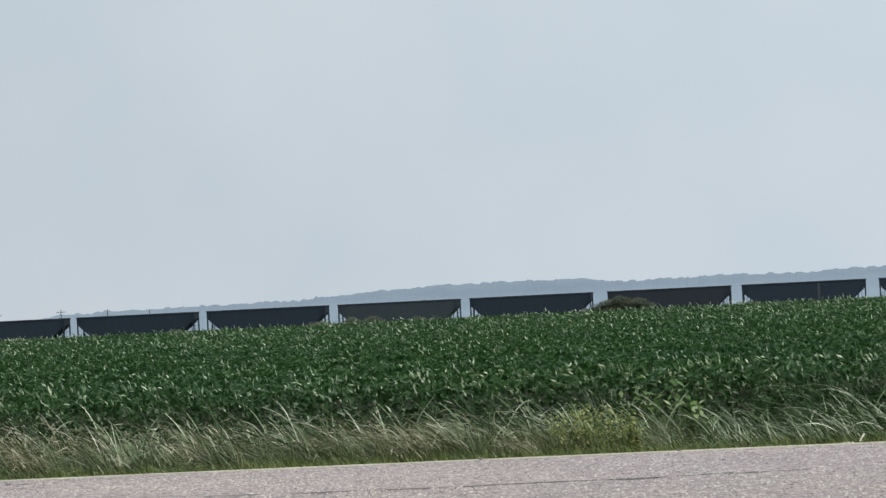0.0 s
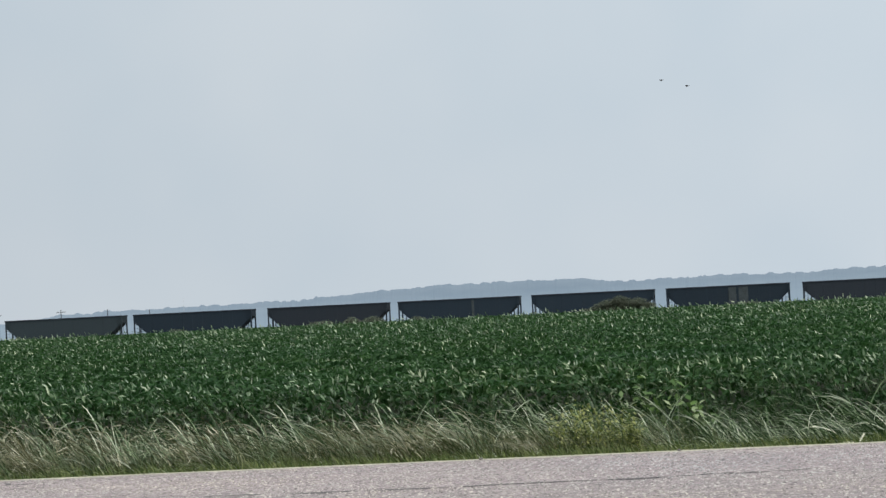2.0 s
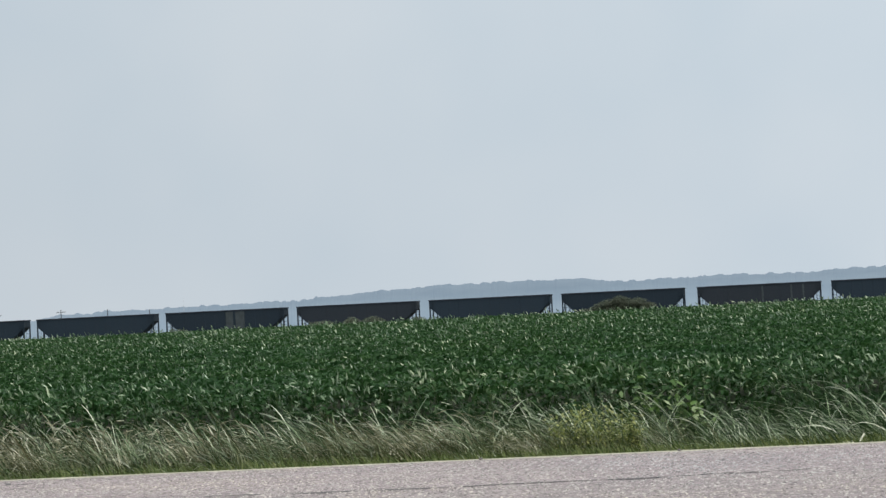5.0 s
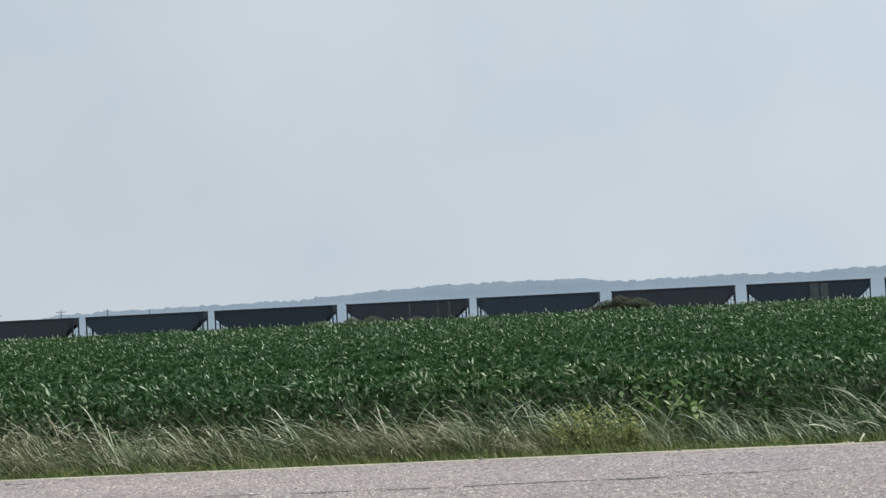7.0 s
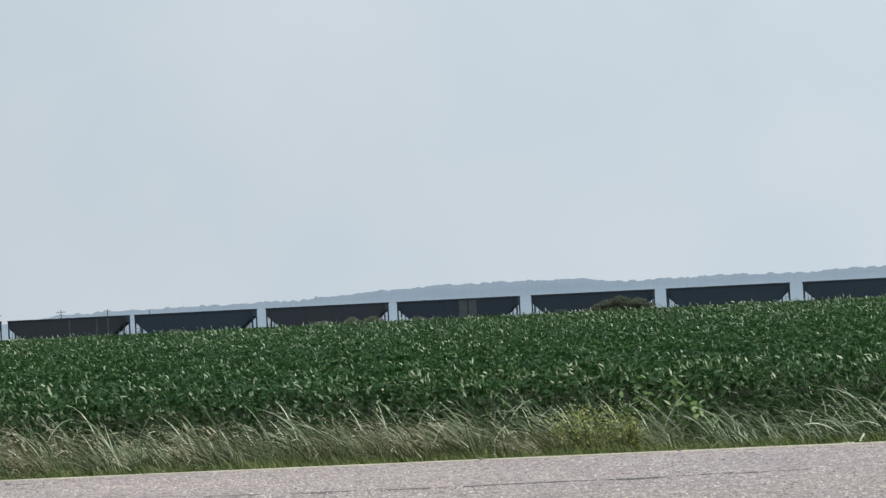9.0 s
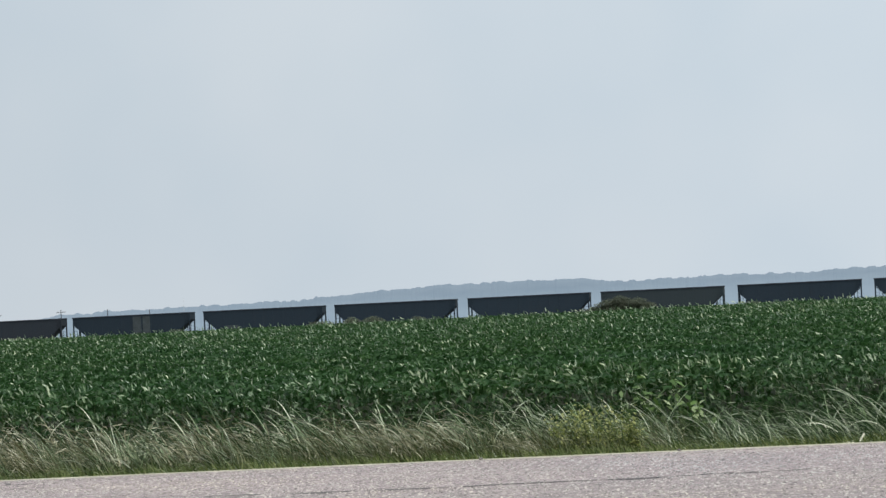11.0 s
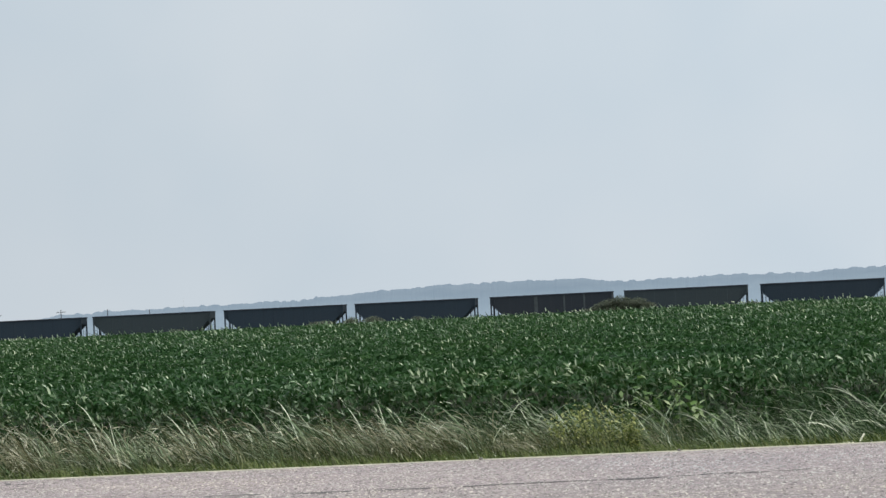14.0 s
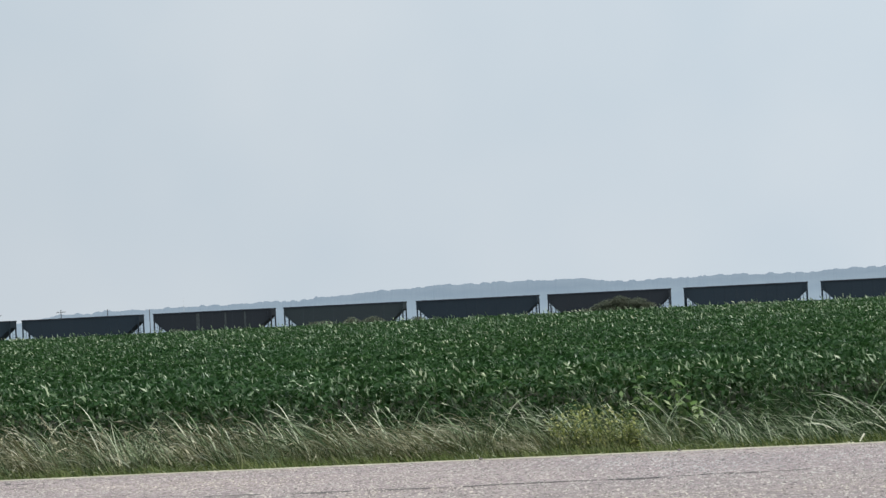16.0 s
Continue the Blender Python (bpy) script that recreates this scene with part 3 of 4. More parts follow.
def build_bean_field():
    rng = np.random.default_rng(21)
    near_v, near_f, far_v, far_f = [], [], [], []
    counts = {"near": 0, "far": 0}
    bands = ((42.0, 60.0, 440, 1.8, 0.115, True), (60.0, 85.0, 280, 2.5, 0.125, False), (85.0, 125.0, 150, 3.0, 0.15, False),
             (125.0, 210.0, 34, 5.0, 0.20, False), (210.0, 374.0, 11, 9.0, 0.30, False))
    for y0, y1, dense, margin, size, near in bands:
        a0, b0 = view_span(y0, margin)
        a1, b1 = view_span(y1, margin)
        n = int(dense * (y1 - y0) * ((b0 - a0) + (b1 - a1)) / 2)
        t = rng.uniform(0, 1, int(n * 1.5))
        y = y0 + (y1 - y0) * t
        x = rng.uniform(a1, b1, len(t))
        keep = (x > a0 + (a1 - a0) * t) & (x < b0 + (b1 - b0) * t)
        x, y = x[keep], y[keep]
        n = len(x)
        base = np.interp(y, (41.3, 372.0, 376.0), (0.0, 0.15, -0.4))
        z = base + canopy(x, y) - np.abs(rng.normal(0, 1, n)) * (0.085 if near else 0.075) * max(1.0, size / 0.12) - 0.02
        if near:
            low = (y < 42.5) & (rng.uniform(0, 1, n) < 0.6)
            z[low] = rng.uniform(0.1, 0.9, low.sum())
        long = size * rng.uniform(0.65, 1.25, n)
        head = math.pi + rng.normal(0, 1.5, n)
        rise = rng.normal(-0.85, 0.4, n)
        roll = rng.normal(0, 0.5, n)
        pos = np.stack([x, y, z], 1)
        v, f = leaflets(rng, pos, long, head, rise, roll, near, 0.85)
        (near_v if near else far_v).append(v)
        (near_f if near else far_f).append(f + counts["near" if near else "far"])
        counts["near" if near else "far"] += len(v)
    # thinner leaves beside the view
    for side in (-1, 1):
        n = 26000
        y = rng.uniform(42, 150, n)
        edge = y * math.tan(radians(-15.6)) - 2 if side < 0 else y * math.tan(radians(0.4)) + 2
        x = edge + side * rng.uniform(0, 28, n)
        z = canopy(x, y) - np.abs(rng.normal(0, 0.1, n))
        v, f = leaflets(rng, np.stack([x, y, z], 1), rng.uniform(0.25, 0.4, n), rng.uniform(0, 6.28, n), rng.normal(-0.2, 0.3, n), rng.normal(0, 0.4, n), False)
        far_v.append(v)
        far_f.append(f + counts["far"])
        counts["far"] += len(v)
    field = new("soybean_field", mesh_from("soybean_field", np.concatenate(near_v), np.concatenate(near_f), [BEAN_LEAF]))
    tagged(field, "dense dark green soybean field ruffled by the wind", "soybean field", kind="stuff")
    ob = new("distant_leaves", mesh_from("distant_leaves", np.concatenate(far_v), np.concatenate(far_f), [BEAN_LEAF]))
    ob.parent = field
    tagged(ob, kind="stuff")
    # leaves turned over by the wind stand up and show their pale undersides; fewer with distance
    for k in range(TURNED):
        n = 780
        y = 1 / (1 / 374.0 + (1 / 41.9 - 1 / 374.0) * rng.uniform(0, 1, n))
        a, b = y * math.tan(radians(-15.6)) - 1, y * math.tan(radians(0.4)) + 1
        x = a + (b - a) * rng.uniform(0, 1, n)
        base = np.interp(y, (41.3, 372.0, 376.0), (0.0, 0.15, -0.4))
        long = np.maximum(0.095, 0.00130 * y) * rng.uniform(0.45, 1.25, n)
        z = base + canopy(x, y) - rng.uniform(0.0, 1.0, n) ** 2 * np.where(y < 44, 0.6, 0.1) + np.interp(y, (50, 58, 75, 120), (-0.04, -0.03, -0.015, 0.005)) + 0.00065 * (y - 42) * rng.uniform(0, 1, n) ** 4
        front = rng.uniform(0, 1, n) < 0.10
        y[front] = rng.uniform(41.0, 41.9, front.sum())
        z[front] = 0.95 - 0.55 * rng.uniform(0, 1, front.sum()) ** 1.2
        x[front] = rng.uniform(-12.6, 2.0, front.sum())
        long[front] = 0.1 * rng.uniform(0.5, 1.3, front.sum())
        v, f = leaflets(rng, np.stack([x, y, z], 1), long, math.pi + rng.normal(0, 1.0, n), rng.uniform(0.1, 1.5, n), 0.85 * rng.choice([-1, 1], n) + rng.normal(0, 0.45, n), False, 0.36)
        ob = new("turned_foliage", mesh_from("turned_foliage", v, f, [BEAN_PALE]))
        ob.parent = field
        tagged(ob, "pale undersides of leaves turned over by the wind", kind="stuff")
        turned.append(ob)


bean_front = []


def build_front_beans():
    rng = np.random.default_rng(5)
    masters = []
    for k in range(8):
        plant = new("soybean_plant")
        tagged(plant, "dark green soybean plant at the field's edge", "soybean plant", "soybean plants at the field's edge")
        top = BEAN_H * rng.uniform(0.92, 1.05)
        part("stem", rod((0, 0, -0.05), (-0.06, 0, top * 0.9), 0.006, 5, 0.003), BEAN_STEM, plant)
        for i in range(15):
            h = top * (0.2 + 0.75 * (i + rng.uniform(0, 0.8)) / 15)
            a = i * 2.4 + rng.uniform(-0.4, 0.4)
            reach = rng.uniform(0.10, 0.22)
            end = np.array((-0.06 * h / top + reach * math.cos(a) - 0.04, reach * math.sin(a), h + rng.uniform(0.0, 0.09)))
            pale = rng.uniform() < 0.13
            heads = a + np.array((0.0, 1.25, -1.25))
            rise = rng.normal(-0.3, 0.25, 3) + (1.1 if pale else 0)
            v, f = leaflets(rng, np.repeat(end[None], 3, 0), rng.uniform(0.075, 0.105, 3) * (0.8 if pale else 1), heads, rise, rng.normal(0, 0.3, 3) + (1.1 if pale else 0), True, 0.5 if pale else 1.0)
            foot = np.array((-0.06 * h / top, 0, h * 0.93))
            side = np.array((-math.sin(a), math.cos(a), 0)) * 0.003
            stalk = np.array([foot - side, foot + side, end + side, end - side])
            v, f = np.concatenate([v, stalk]), np.concatenate([f, [[len(v), len(v) + 1, len(v) + 2, len(v) + 3]]])
            leaf = new("leaf", mesh_from("leaf", v, f, [BEAN_PALE if pale else BEAN_PART]))
            leaf.parent = plant
        masters.append(plant)
    a, b = view_span(CROP_NEAR, 1.6)
    spots = []
    for r in range(2):
        for x in np.arange(a, b, 0.19):
            spots.append((x + rng.uniform(-0.06, 0.06), CROP_NEAR + r * 0.38 + rng.normal(0, 0.05)))
    for i, (x, y) in enumerate(spots):
        m = pose(x, y, ground_height(y), 0, 0, rng.uniform(-180, 180))
        ob = masters[i] if i < len(masters) else copy_thing(masters[i % len(masters)], m)
        ob.matrix_basis = m
        bean_front.append((ob, m))


build_bean_field()
build_front_beans()


# ---------------------------------------------------------------- verge grass
def joined(pieces):
    v, f, n = [], [], 0
    for a, b in pieces:
        v.append(a)
        f.append(b + n)
        n += len(a)
    return np.concatenate(v), np.concatenate(f)


def blades(rng, count, radius, height, spread, bend, width, fan, lift=0.0, segs=7):
    """Blades of a tuft, all arching downwind (-x); lift: how high on their stems they may begin."""
    pieces, tips = [], []
    sweep, droop, course = rng.normal(spread, 0.13), bend * rng.uniform(0.45, 1.1), math.pi + rng.normal(0, 0.3)
    for k in range(count):
        r, a = radius * math.sqrt(rng.uniform()), rng.uniform(0, 6.28)
        rest = lift * rng.uniform() ** 0.8
        x, y, z = r * math.cos(a) - 0.4 * rest, r * math.sin(a), rest - 0.06
        h = height * rng.uniform(0.3, 1.12)
        stray = rng.uniform() < (0.05 if height > 0.85 else 0.12)
        heading = rng.uniform(0, 6.28) if stray else course + rng.normal(0, fan)
        ang = math.pi / 2 - max(0.12, abs(rng.normal(sweep, 0.16)))
        curl = droop * rng.uniform(0.6, 1.25)
        turn = heading + rng.normal(1.57, 0.7)
        w = width * rng.uniform(0.6, 1.3)
        bow = rng.uniform(1.0, 2.2)
        v = []
        for s in range(segs + 1):
            t = s / segs
            half = w * (0.55 + 1.2 * t - 1.74 * t ** 2) / 2 + 0.0008
            dx, dy = math.cos(turn) * half, math.sin(turn) * half
            v += [(x - dx, y - dy, z - half * 0.5), (x + dx, y + dy, z + half * 0.5)]
            theta = ang - curl * t ** bow
            x += math.cos(heading) * math.cos(theta) * h / segs
            y += math.sin(heading) * math.cos(theta) * h / segs
            z += math.sin(theta) * h / segs
        f = [(2 * i, 2 * i + 1, 2 * i + 3, 2 * i + 2) for i in range(segs)]
        pieces.append((np.array(v), np.array(f)))
        tips.append(((x, y, z), heading, ang - curl))
    return pieces, tips


def seed_heads(tips, rng, share_of, length, thick):
    pieces = []
    for (x, y, z), heading, theta in tips:
        if rng.uniform() > share_of:
            continue
        ln = length * rng.uniform(0.7, 1.3)
        d = np.array([math.cos(heading) * math.cos(theta), math.sin(heading) * math.cos(theta), math.sin(theta)])
        s = np.array([-math.sin(heading), math.cos(heading), 0])
        u = np.cross(d, s)
        p = np.array((x, y, z)) - d * ln * 0.4
        v = [p]
        for t, r in ((0.3, 1.0), (0.7, 0.7)):
            v += [p + d * ln * t + s * thick * r, p + d * ln * t + u * thick * r, p + d * ln * t - s * thick * r, p + d * ln * t - u * thick * r]
        v.append(p + d * ln)
        tri = []
        for i in range(4):
            j = (i + 1) % 4
            tri += [(0, 1 + j, 1 + i), (1 + i, 1 + j, 5 + j), (1 + i, 5 + j, 5 + i), (5 + i, 5 + j, 9)]
        pieces.append((np.array(v), np.array(tri)))
    return pieces


tufts = []
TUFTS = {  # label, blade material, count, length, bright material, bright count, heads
    "green": ("long green grass blades bent over by the wind", GRASS_GREEN, 34, 0.92, GRASS_HIGHLIT, 25, 0.0),
    "pale": ("pale green seeding grass swaying beside the road", GRASS_GREEN, 30, 0.85, GRASS_HIGHLIT, 42, 0.12),
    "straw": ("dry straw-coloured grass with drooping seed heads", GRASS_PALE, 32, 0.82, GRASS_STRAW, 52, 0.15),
    "tall": ("tall grass stems arching far over in the wind", GRASS_GREEN, 24, 1.1, GRASS_HIGHLIT, 15, 0.12),
    "short": ("short bright green grass at the road's edge", GRASS_LOW, 60, 0.25, GRASS_HIGHLIT, 20, 0.0)}


def build_tuft(rng, kind):
    tuft = new("grass_tuft")
    label, mat, count, height, bright, more, heads = TUFTS[kind]
    tagged(tuft, label, "grass", "grass tufts of the verge")
    wide = 0.007 if kind == "short" else 0.0105
    pieces, tips = blades(rng, count, 0.22, height, 0.40, 1.4, wide, 0.5)
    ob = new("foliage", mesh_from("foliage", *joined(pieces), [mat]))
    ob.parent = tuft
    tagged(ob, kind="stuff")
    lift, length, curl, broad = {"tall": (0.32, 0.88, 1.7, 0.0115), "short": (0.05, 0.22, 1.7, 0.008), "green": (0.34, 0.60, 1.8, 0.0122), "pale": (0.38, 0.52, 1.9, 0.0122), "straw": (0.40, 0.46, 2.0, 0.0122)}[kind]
    # upper blades carry the painted highlights over their green or straw colour
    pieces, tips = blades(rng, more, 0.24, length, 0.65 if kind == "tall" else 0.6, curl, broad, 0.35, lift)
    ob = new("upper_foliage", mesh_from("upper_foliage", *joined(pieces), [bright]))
    ob.parent = tuft
    tagged(ob, kind="stuff")
    heads_made = seed_heads(tips, rng, heads, 0.10, 0.0045)
    if heads_made:
        ob = new("inflorescence", mesh_from("inflorescence", *joined(heads_made), [bright]))
        ob.parent = tuft
        tagged(ob, kind="stuff")
    return tuft


def build_verge():
    rng = np.random.default_rng(12)
    masters = {kind: [build_tuft(rng, kind) for _ in range(6)] for kind in TUFTS}
    used = set()
    a, b = -12.6, 1.9
    for y, step in ((38.45, 0.25), (38.9, 0.27), (39.35, 0.28), (39.8, 0.28), (40.25, 0.3), (40.75, 0.32)):
        for x in np.arange(a, b, step):
            px, py = x + rng.uniform(-0.14, 0.14), y + rng.uniform(-0.2, 0.2)
            dry = np.interp(px, [-11.5, -8, -6, -4.4, -3, -1.8, 1.5], [0.74, 0.70, 0.58, 0.46, 0.42, 0.08, 0.02])
            if px > -2.4 and py > 38.7 and rng.uniform() < 0.84:
                continue
            if abs(px + 3.39) < 0.58 and 38.45 < py < 39.35 and rng.uniform() < 0.93:
                continue
            if py < 38.56:
                kind = "short"
            else:
                kind = ("straw" if rng.uniform() < 0.68 else "pale") if rng.uniform() < dry else ("green" if rng.uniform() < 0.65 else "pale")
            size = np.interp(py, [38.2, 38.7, 39.2, 40.0], [0.75, 0.7 if kind != "short" else 1.0, 1.0, 1.12]) * np.interp(px, [-9, -5.5, -3], [1.17, 1.08, 0.98]) * rng.uniform(0.74, 1.28)
            if px > -1.2 and kind == "green":
                size *= 1.05
            m = pose(px, py, ground_height(py), 0, 0, rng.uniform(-30, 30))
            key = (kind, int(rng.integers(6)))
            first = masters[kind][key[1]]
            if key in used:
                ob = copy_thing(first, m)
            else:
                used.add(key)
                ob = first
            ob.matrix_basis = m @ Matrix.Scale(size, 4)
            tufts.append((ob, m, False))
    # tall clumps that stand out of the rest, by their angle from the view's middle
    for i, (ang, py, size) in enumerate(((-6.9, 39.7, 0.8), (-6.2, 40.2, 0.85), (-4.3, 40.3, 0.85), (-3.6, 39.8, 0.8), (-1.75, 40.0, 1.05), (-0.35, 39.9, 0.85), (0.0, 40.1, 0.95),
                                         (1.35, 39.8, 0.95), (1.9, 40.2, 0.9), (4.6, 39.7, 0.95), (5.3, 39.9, 0.85), (6.2, 40.3, 1.25), (6.4, 39.6, 0.9), (6.95, 40.1, 1.3), (7.3, 40.5, 1.4), (7.5, 40.3, 1.35), (7.75, 39.9, 1.25), (7.95, 40.4, 1.5), (6.6, 40.5, 1.35), (-5.4, 40.1, 0.8), (-2.2, 40.2, 1.1), (-1.95, 39.9, 1.15), (-1.6, 40.3, 1.15), (3.9, 39.3, 0.8), (4.85, 39.2, 0.75), (5.75, 39.5, 0.75), (6.3, 40.0, 0.95), (6.75, 39.4, 0.95), (7.05, 39.7, 1.1), (7.3, 39.3, 0.9), (7.55, 39.6, 1.0), (7.85, 39.2, 0.95), (-3.9, 40.2, 0.95), (-0.9, 40.1, 1.05), (0.6, 40.2, 0.9))):
        m = pose(at(ang, py), py, ground_height(py), 0, 0, rng.uniform(-20, 20))
        first = masters["tall"][i % 6]
        if i < 6:
            ob = first
            used.add(("tall", i))
        else:
            ob = copy_thing(first, m)
        ob.matrix_basis = m @ Matrix.Scale(size, 4)
        tufts.append((ob, m, True))
    for kind, many in masters.items():
        for k, ob in enumerate(many):
            if (kind, k) not in used:
                raise ValueError("unused tuft")
    # the low sward between the tufts, and the dry undergrowth that fills the verge
    for name, mat, n, tall, dry, label in (("low_grass", GRASS_LOW, 34000, 0.25, False, "low green grass covering the roadside slope"),
                                           ("dry_undergrowth", GRASS_FILL, 16000, 0.5, True, "dry yellowish undergrowth between the grass tufts")):
        x, y = rng.uniform(a - 1, b + 1, n), ROAD_FAR + (0.55 if dry else 0.02) + (2.0 if dry else 3.2) * rng.uniform(0, 1, n) ** 1.5
        if dry:
            lush = np.interp(x, [-5, -3, -1.8, 1.5], [1.0, 0.8, 0.0, 0.0]) * (0.75 + 0.5 * np.array([noise.noise((q * 0.9, w * 0.9, 2)) for q, w in zip(x, y)]))
            keep = rng.uniform(0, 1, n) < lush
            x, y, n = x[keep], y[keep], int(keep.sum())
        h, ang = rng.uniform(0.2, 1.0, n) * tall * np.interp(y, [38.1, 38.3, 39.2], [0.3, 0.75, 1.25]), rng.uniform(0, 6.28, n)
        if not dry:
            h = h * np.where((x > -2.6) & (y > 38.75), 0.5, 1.0)
        z = np.array([ground_height(q) for q in y]) - 0.02
        lean = rng.uniform(0.0, 0.75, n) * h
        wide = rng.uniform(0.004, 0.008, n)
        c, s = np.cos(ang) * wide, np.sin(ang) * wide
        v = np.stack([np.stack([x - c, y - s, z], 1), np.stack([x + c, y + s, z], 1),
                      np.stack([x + c * 0.8 - lean * 0.35, y + s * 0.8, z + h * 0.65], 1), np.stack([x - c * 0.8 - lean * 0.35, y - s * 0.8, z + h * 0.65], 1),
                      np.stack([x - lean, y, z + h], 1), np.stack([x - lean - 0.002, y, z + h], 1)], 1).reshape(-1, 3)
        k = np.arange(n)[:, None] * 6
        f = np.concatenate([k + [0, 1, 2, 3], k + [3, 2, 4, 5]])
        ob = new(name, mesh_from(name, v, f, [mat]))
        tagged(ob, label, "grass", kind="stuff")


build_verge()


def build_chips():
    """Loose and bedded stone chips that roughen the road."""
    rng = np.random.default_rng(31)
    n = 38000
    y = rng.uniform(27.0, ROAD_FAR - 0.12, n)
    x = rng.uniform(0, 1, n) * (y * 0.30 + 1.5) - y * 0.285 - 0.8
    r = rng.uniform(0.007, 0.024, n)
    ang = rng.uniform(0, 6.28, n)
    v = [np.stack([x + np.cos(ang + k) * r * rng.uniform(0.7, 1.2, n), y + np.sin(ang + k) * r * rng.uniform(0.7, 1.2, n), np.full(n, -0.002)], 1) for k in (0, 1.57, 3.14, 4.71)]
    v.append(np.stack([x + rng.normal(0, 0.2, n) * r, y + rng.normal(0, 0.2, n) * r, r * rng.uniform(0.2, 0.5, n)], 1))
    v = np.stack(v, 1).reshape(-1, 3)
    k = np.arange(n)[:, None] * 5
    f = np.concatenate([k + [0, 1, 4], k + [1, 2, 4], k + [2, 3, 4], k + [3, 0, 4]])
    ob = new("stone_chips", mesh_from("stone_chips", v, f, [STONE_CHIP]))
    tagged(ob, "small pale and dark stone chips bedded in the road", "stone chips", kind="stuff")


build_chips()


# ---------------------------------------------------------------- weeds, shrubs, poles, birds
def leaf_clump(rng, centres, radius, count, size, flat=1.0, inner=0.2):
    """Small bent leaves round given centres."""
    v, f, n = [], [], 0
    for i in range(count):
        c = centres[int(rng.integers(len(centres)))]
        d = rng.normal(0, 1, 3)
        d = d / np.linalg.norm(d) * radius * rng.uniform(inner, 1.0) ** 0.5
        p = np.array(c) + d * (1, 1, flat)
        a, e, s = rng.uniform(0, 6.28), rng.uniform(-0.9, 0.7), size * rng.uniform(0.6, 1.3)
        u = np.array([math.cos(a) * math.cos(e), math.sin(a) * math.cos(e), math.sin(e)])
        w = np.array([-math.sin(a), math.cos(a), rng.uniform(-0.4, 0.4)])
        v += [p, p + u * s * 0.5 + w * s * 0.3, p + u * s + (0, 0, -0.15 * s), p + u * s * 0.5 - w * s * 0.3]
        f.append((n, n + 1, n + 2, n + 3))
        n += 4
    return np.array(v), np.array(f)


def build_weed(x, y, wide, tall, leaf_mat, leaf_size, stems, leaves, label, seed):
    rng = np.random.default_rng(seed)
    weed = new("weed")
    tagged(weed, label, "weed")
    z = ground_height(y)
    weed.location = (x, y, z)
    tops = []
    for k in range(stems):
        a = rng.uniform(-1, 1) * wide / 2
        b = rng.uniform(-0.3, 0.3)
        h = tall * rng.uniform(0.45, 1.08) * (1 - 0.3 * (abs(a) / wide * 2) ** 2)
        foot, mid, tip = (a * 0.6, b * 0.6, -0.05), (a * 0.85, b, h * 0.55), (a - 0.08, b, h)
        bm = bmesh.new()
        add_rod(bm, foot, mid, 0.008, 5, 0.006)
        add_rod(bm, mid, tip, 0.006, 5, 0.003)
        part("stem", bm, BEAN_STEM, weed)
        for t in np.linspace(0.35, 1.0, 6):
            tops.append(tuple(np.array(foot) * (1 - t) + np.array(tip) * t))
    v, f = leaf_clump(rng, tops, 0.13, leaves, leaf_size)
    ob = new("leaves", mesh_from("leaves", v, f, [leaf_mat]))
    ob.parent = weed
    return weed


def build_shrub(x, y, wide, tall, seed, label):
    rng = np.random.default_rng(seed)
    shrub = new("shrub")
    tagged(shrub, label, "shrub", "shrubs along the railway")
    shrub.location = (x, y, ground_height(y))
    tops = []
    bm = bmesh.new()
    for k in range(max(6, int(wide * 3.5))):
        a = rng.uniform(-0.5, 0.5) * wide
        h = tall * (1 - 1.5 * (a / wide) ** 2) * rng.uniform(0.7, 1.0)
        b = rng.uniform(-0.8, 0.8)
        add_rod(bm, (a * 0.4, b * 0.3, -0.1), (a, b, h * 0.6), 0.035, 5, 0.012)
        for t in (0.45, 0.65, 0.85):
            tops.append((a * (0.4 + 0.6 * t) + rng.uniform(-0.3, 0.3), b * t, h * t))
    part("limbs", bm, BARK, shrub)
    v, f = leaf_clump(rng, tops, 0.85, int(5200 * wide), 0.17, 0.7, 0.1)
    ob = new("crown", mesh_from("crown", v, f, [HAZED_TREE_LEAF]))
    ob.parent = shrub


def build_pole(x, y, tall, arm):
    pole = new("utility_pole")
    tagged(pole, "hazy grey weathered wooden utility pole" + (" with one crossarm" if arm else " without a crossarm"), "utility pole", "poles beyond the railway")
    pole.location = (x, y, LOW_Z)
    part("post", rod((0, 0, -0.3), (0, 0, tall), 0.2, 8, 0.15), POLE_WOOD, pole)
    if arm:
        part("crossarm", box((-1.7, -0.07, tall - 0.9), (1.7, 0.07, tall - 0.72), 0.02), POLE_WOOD, pole)
        for k in (-1.5, -0.6, 0.6, 1.5):
            part("insulator", rod((k, 0, tall - 0.65), (k, 0, tall - 0.4), 0.07, 8, 0.05), RAIL_STEEL, pole)


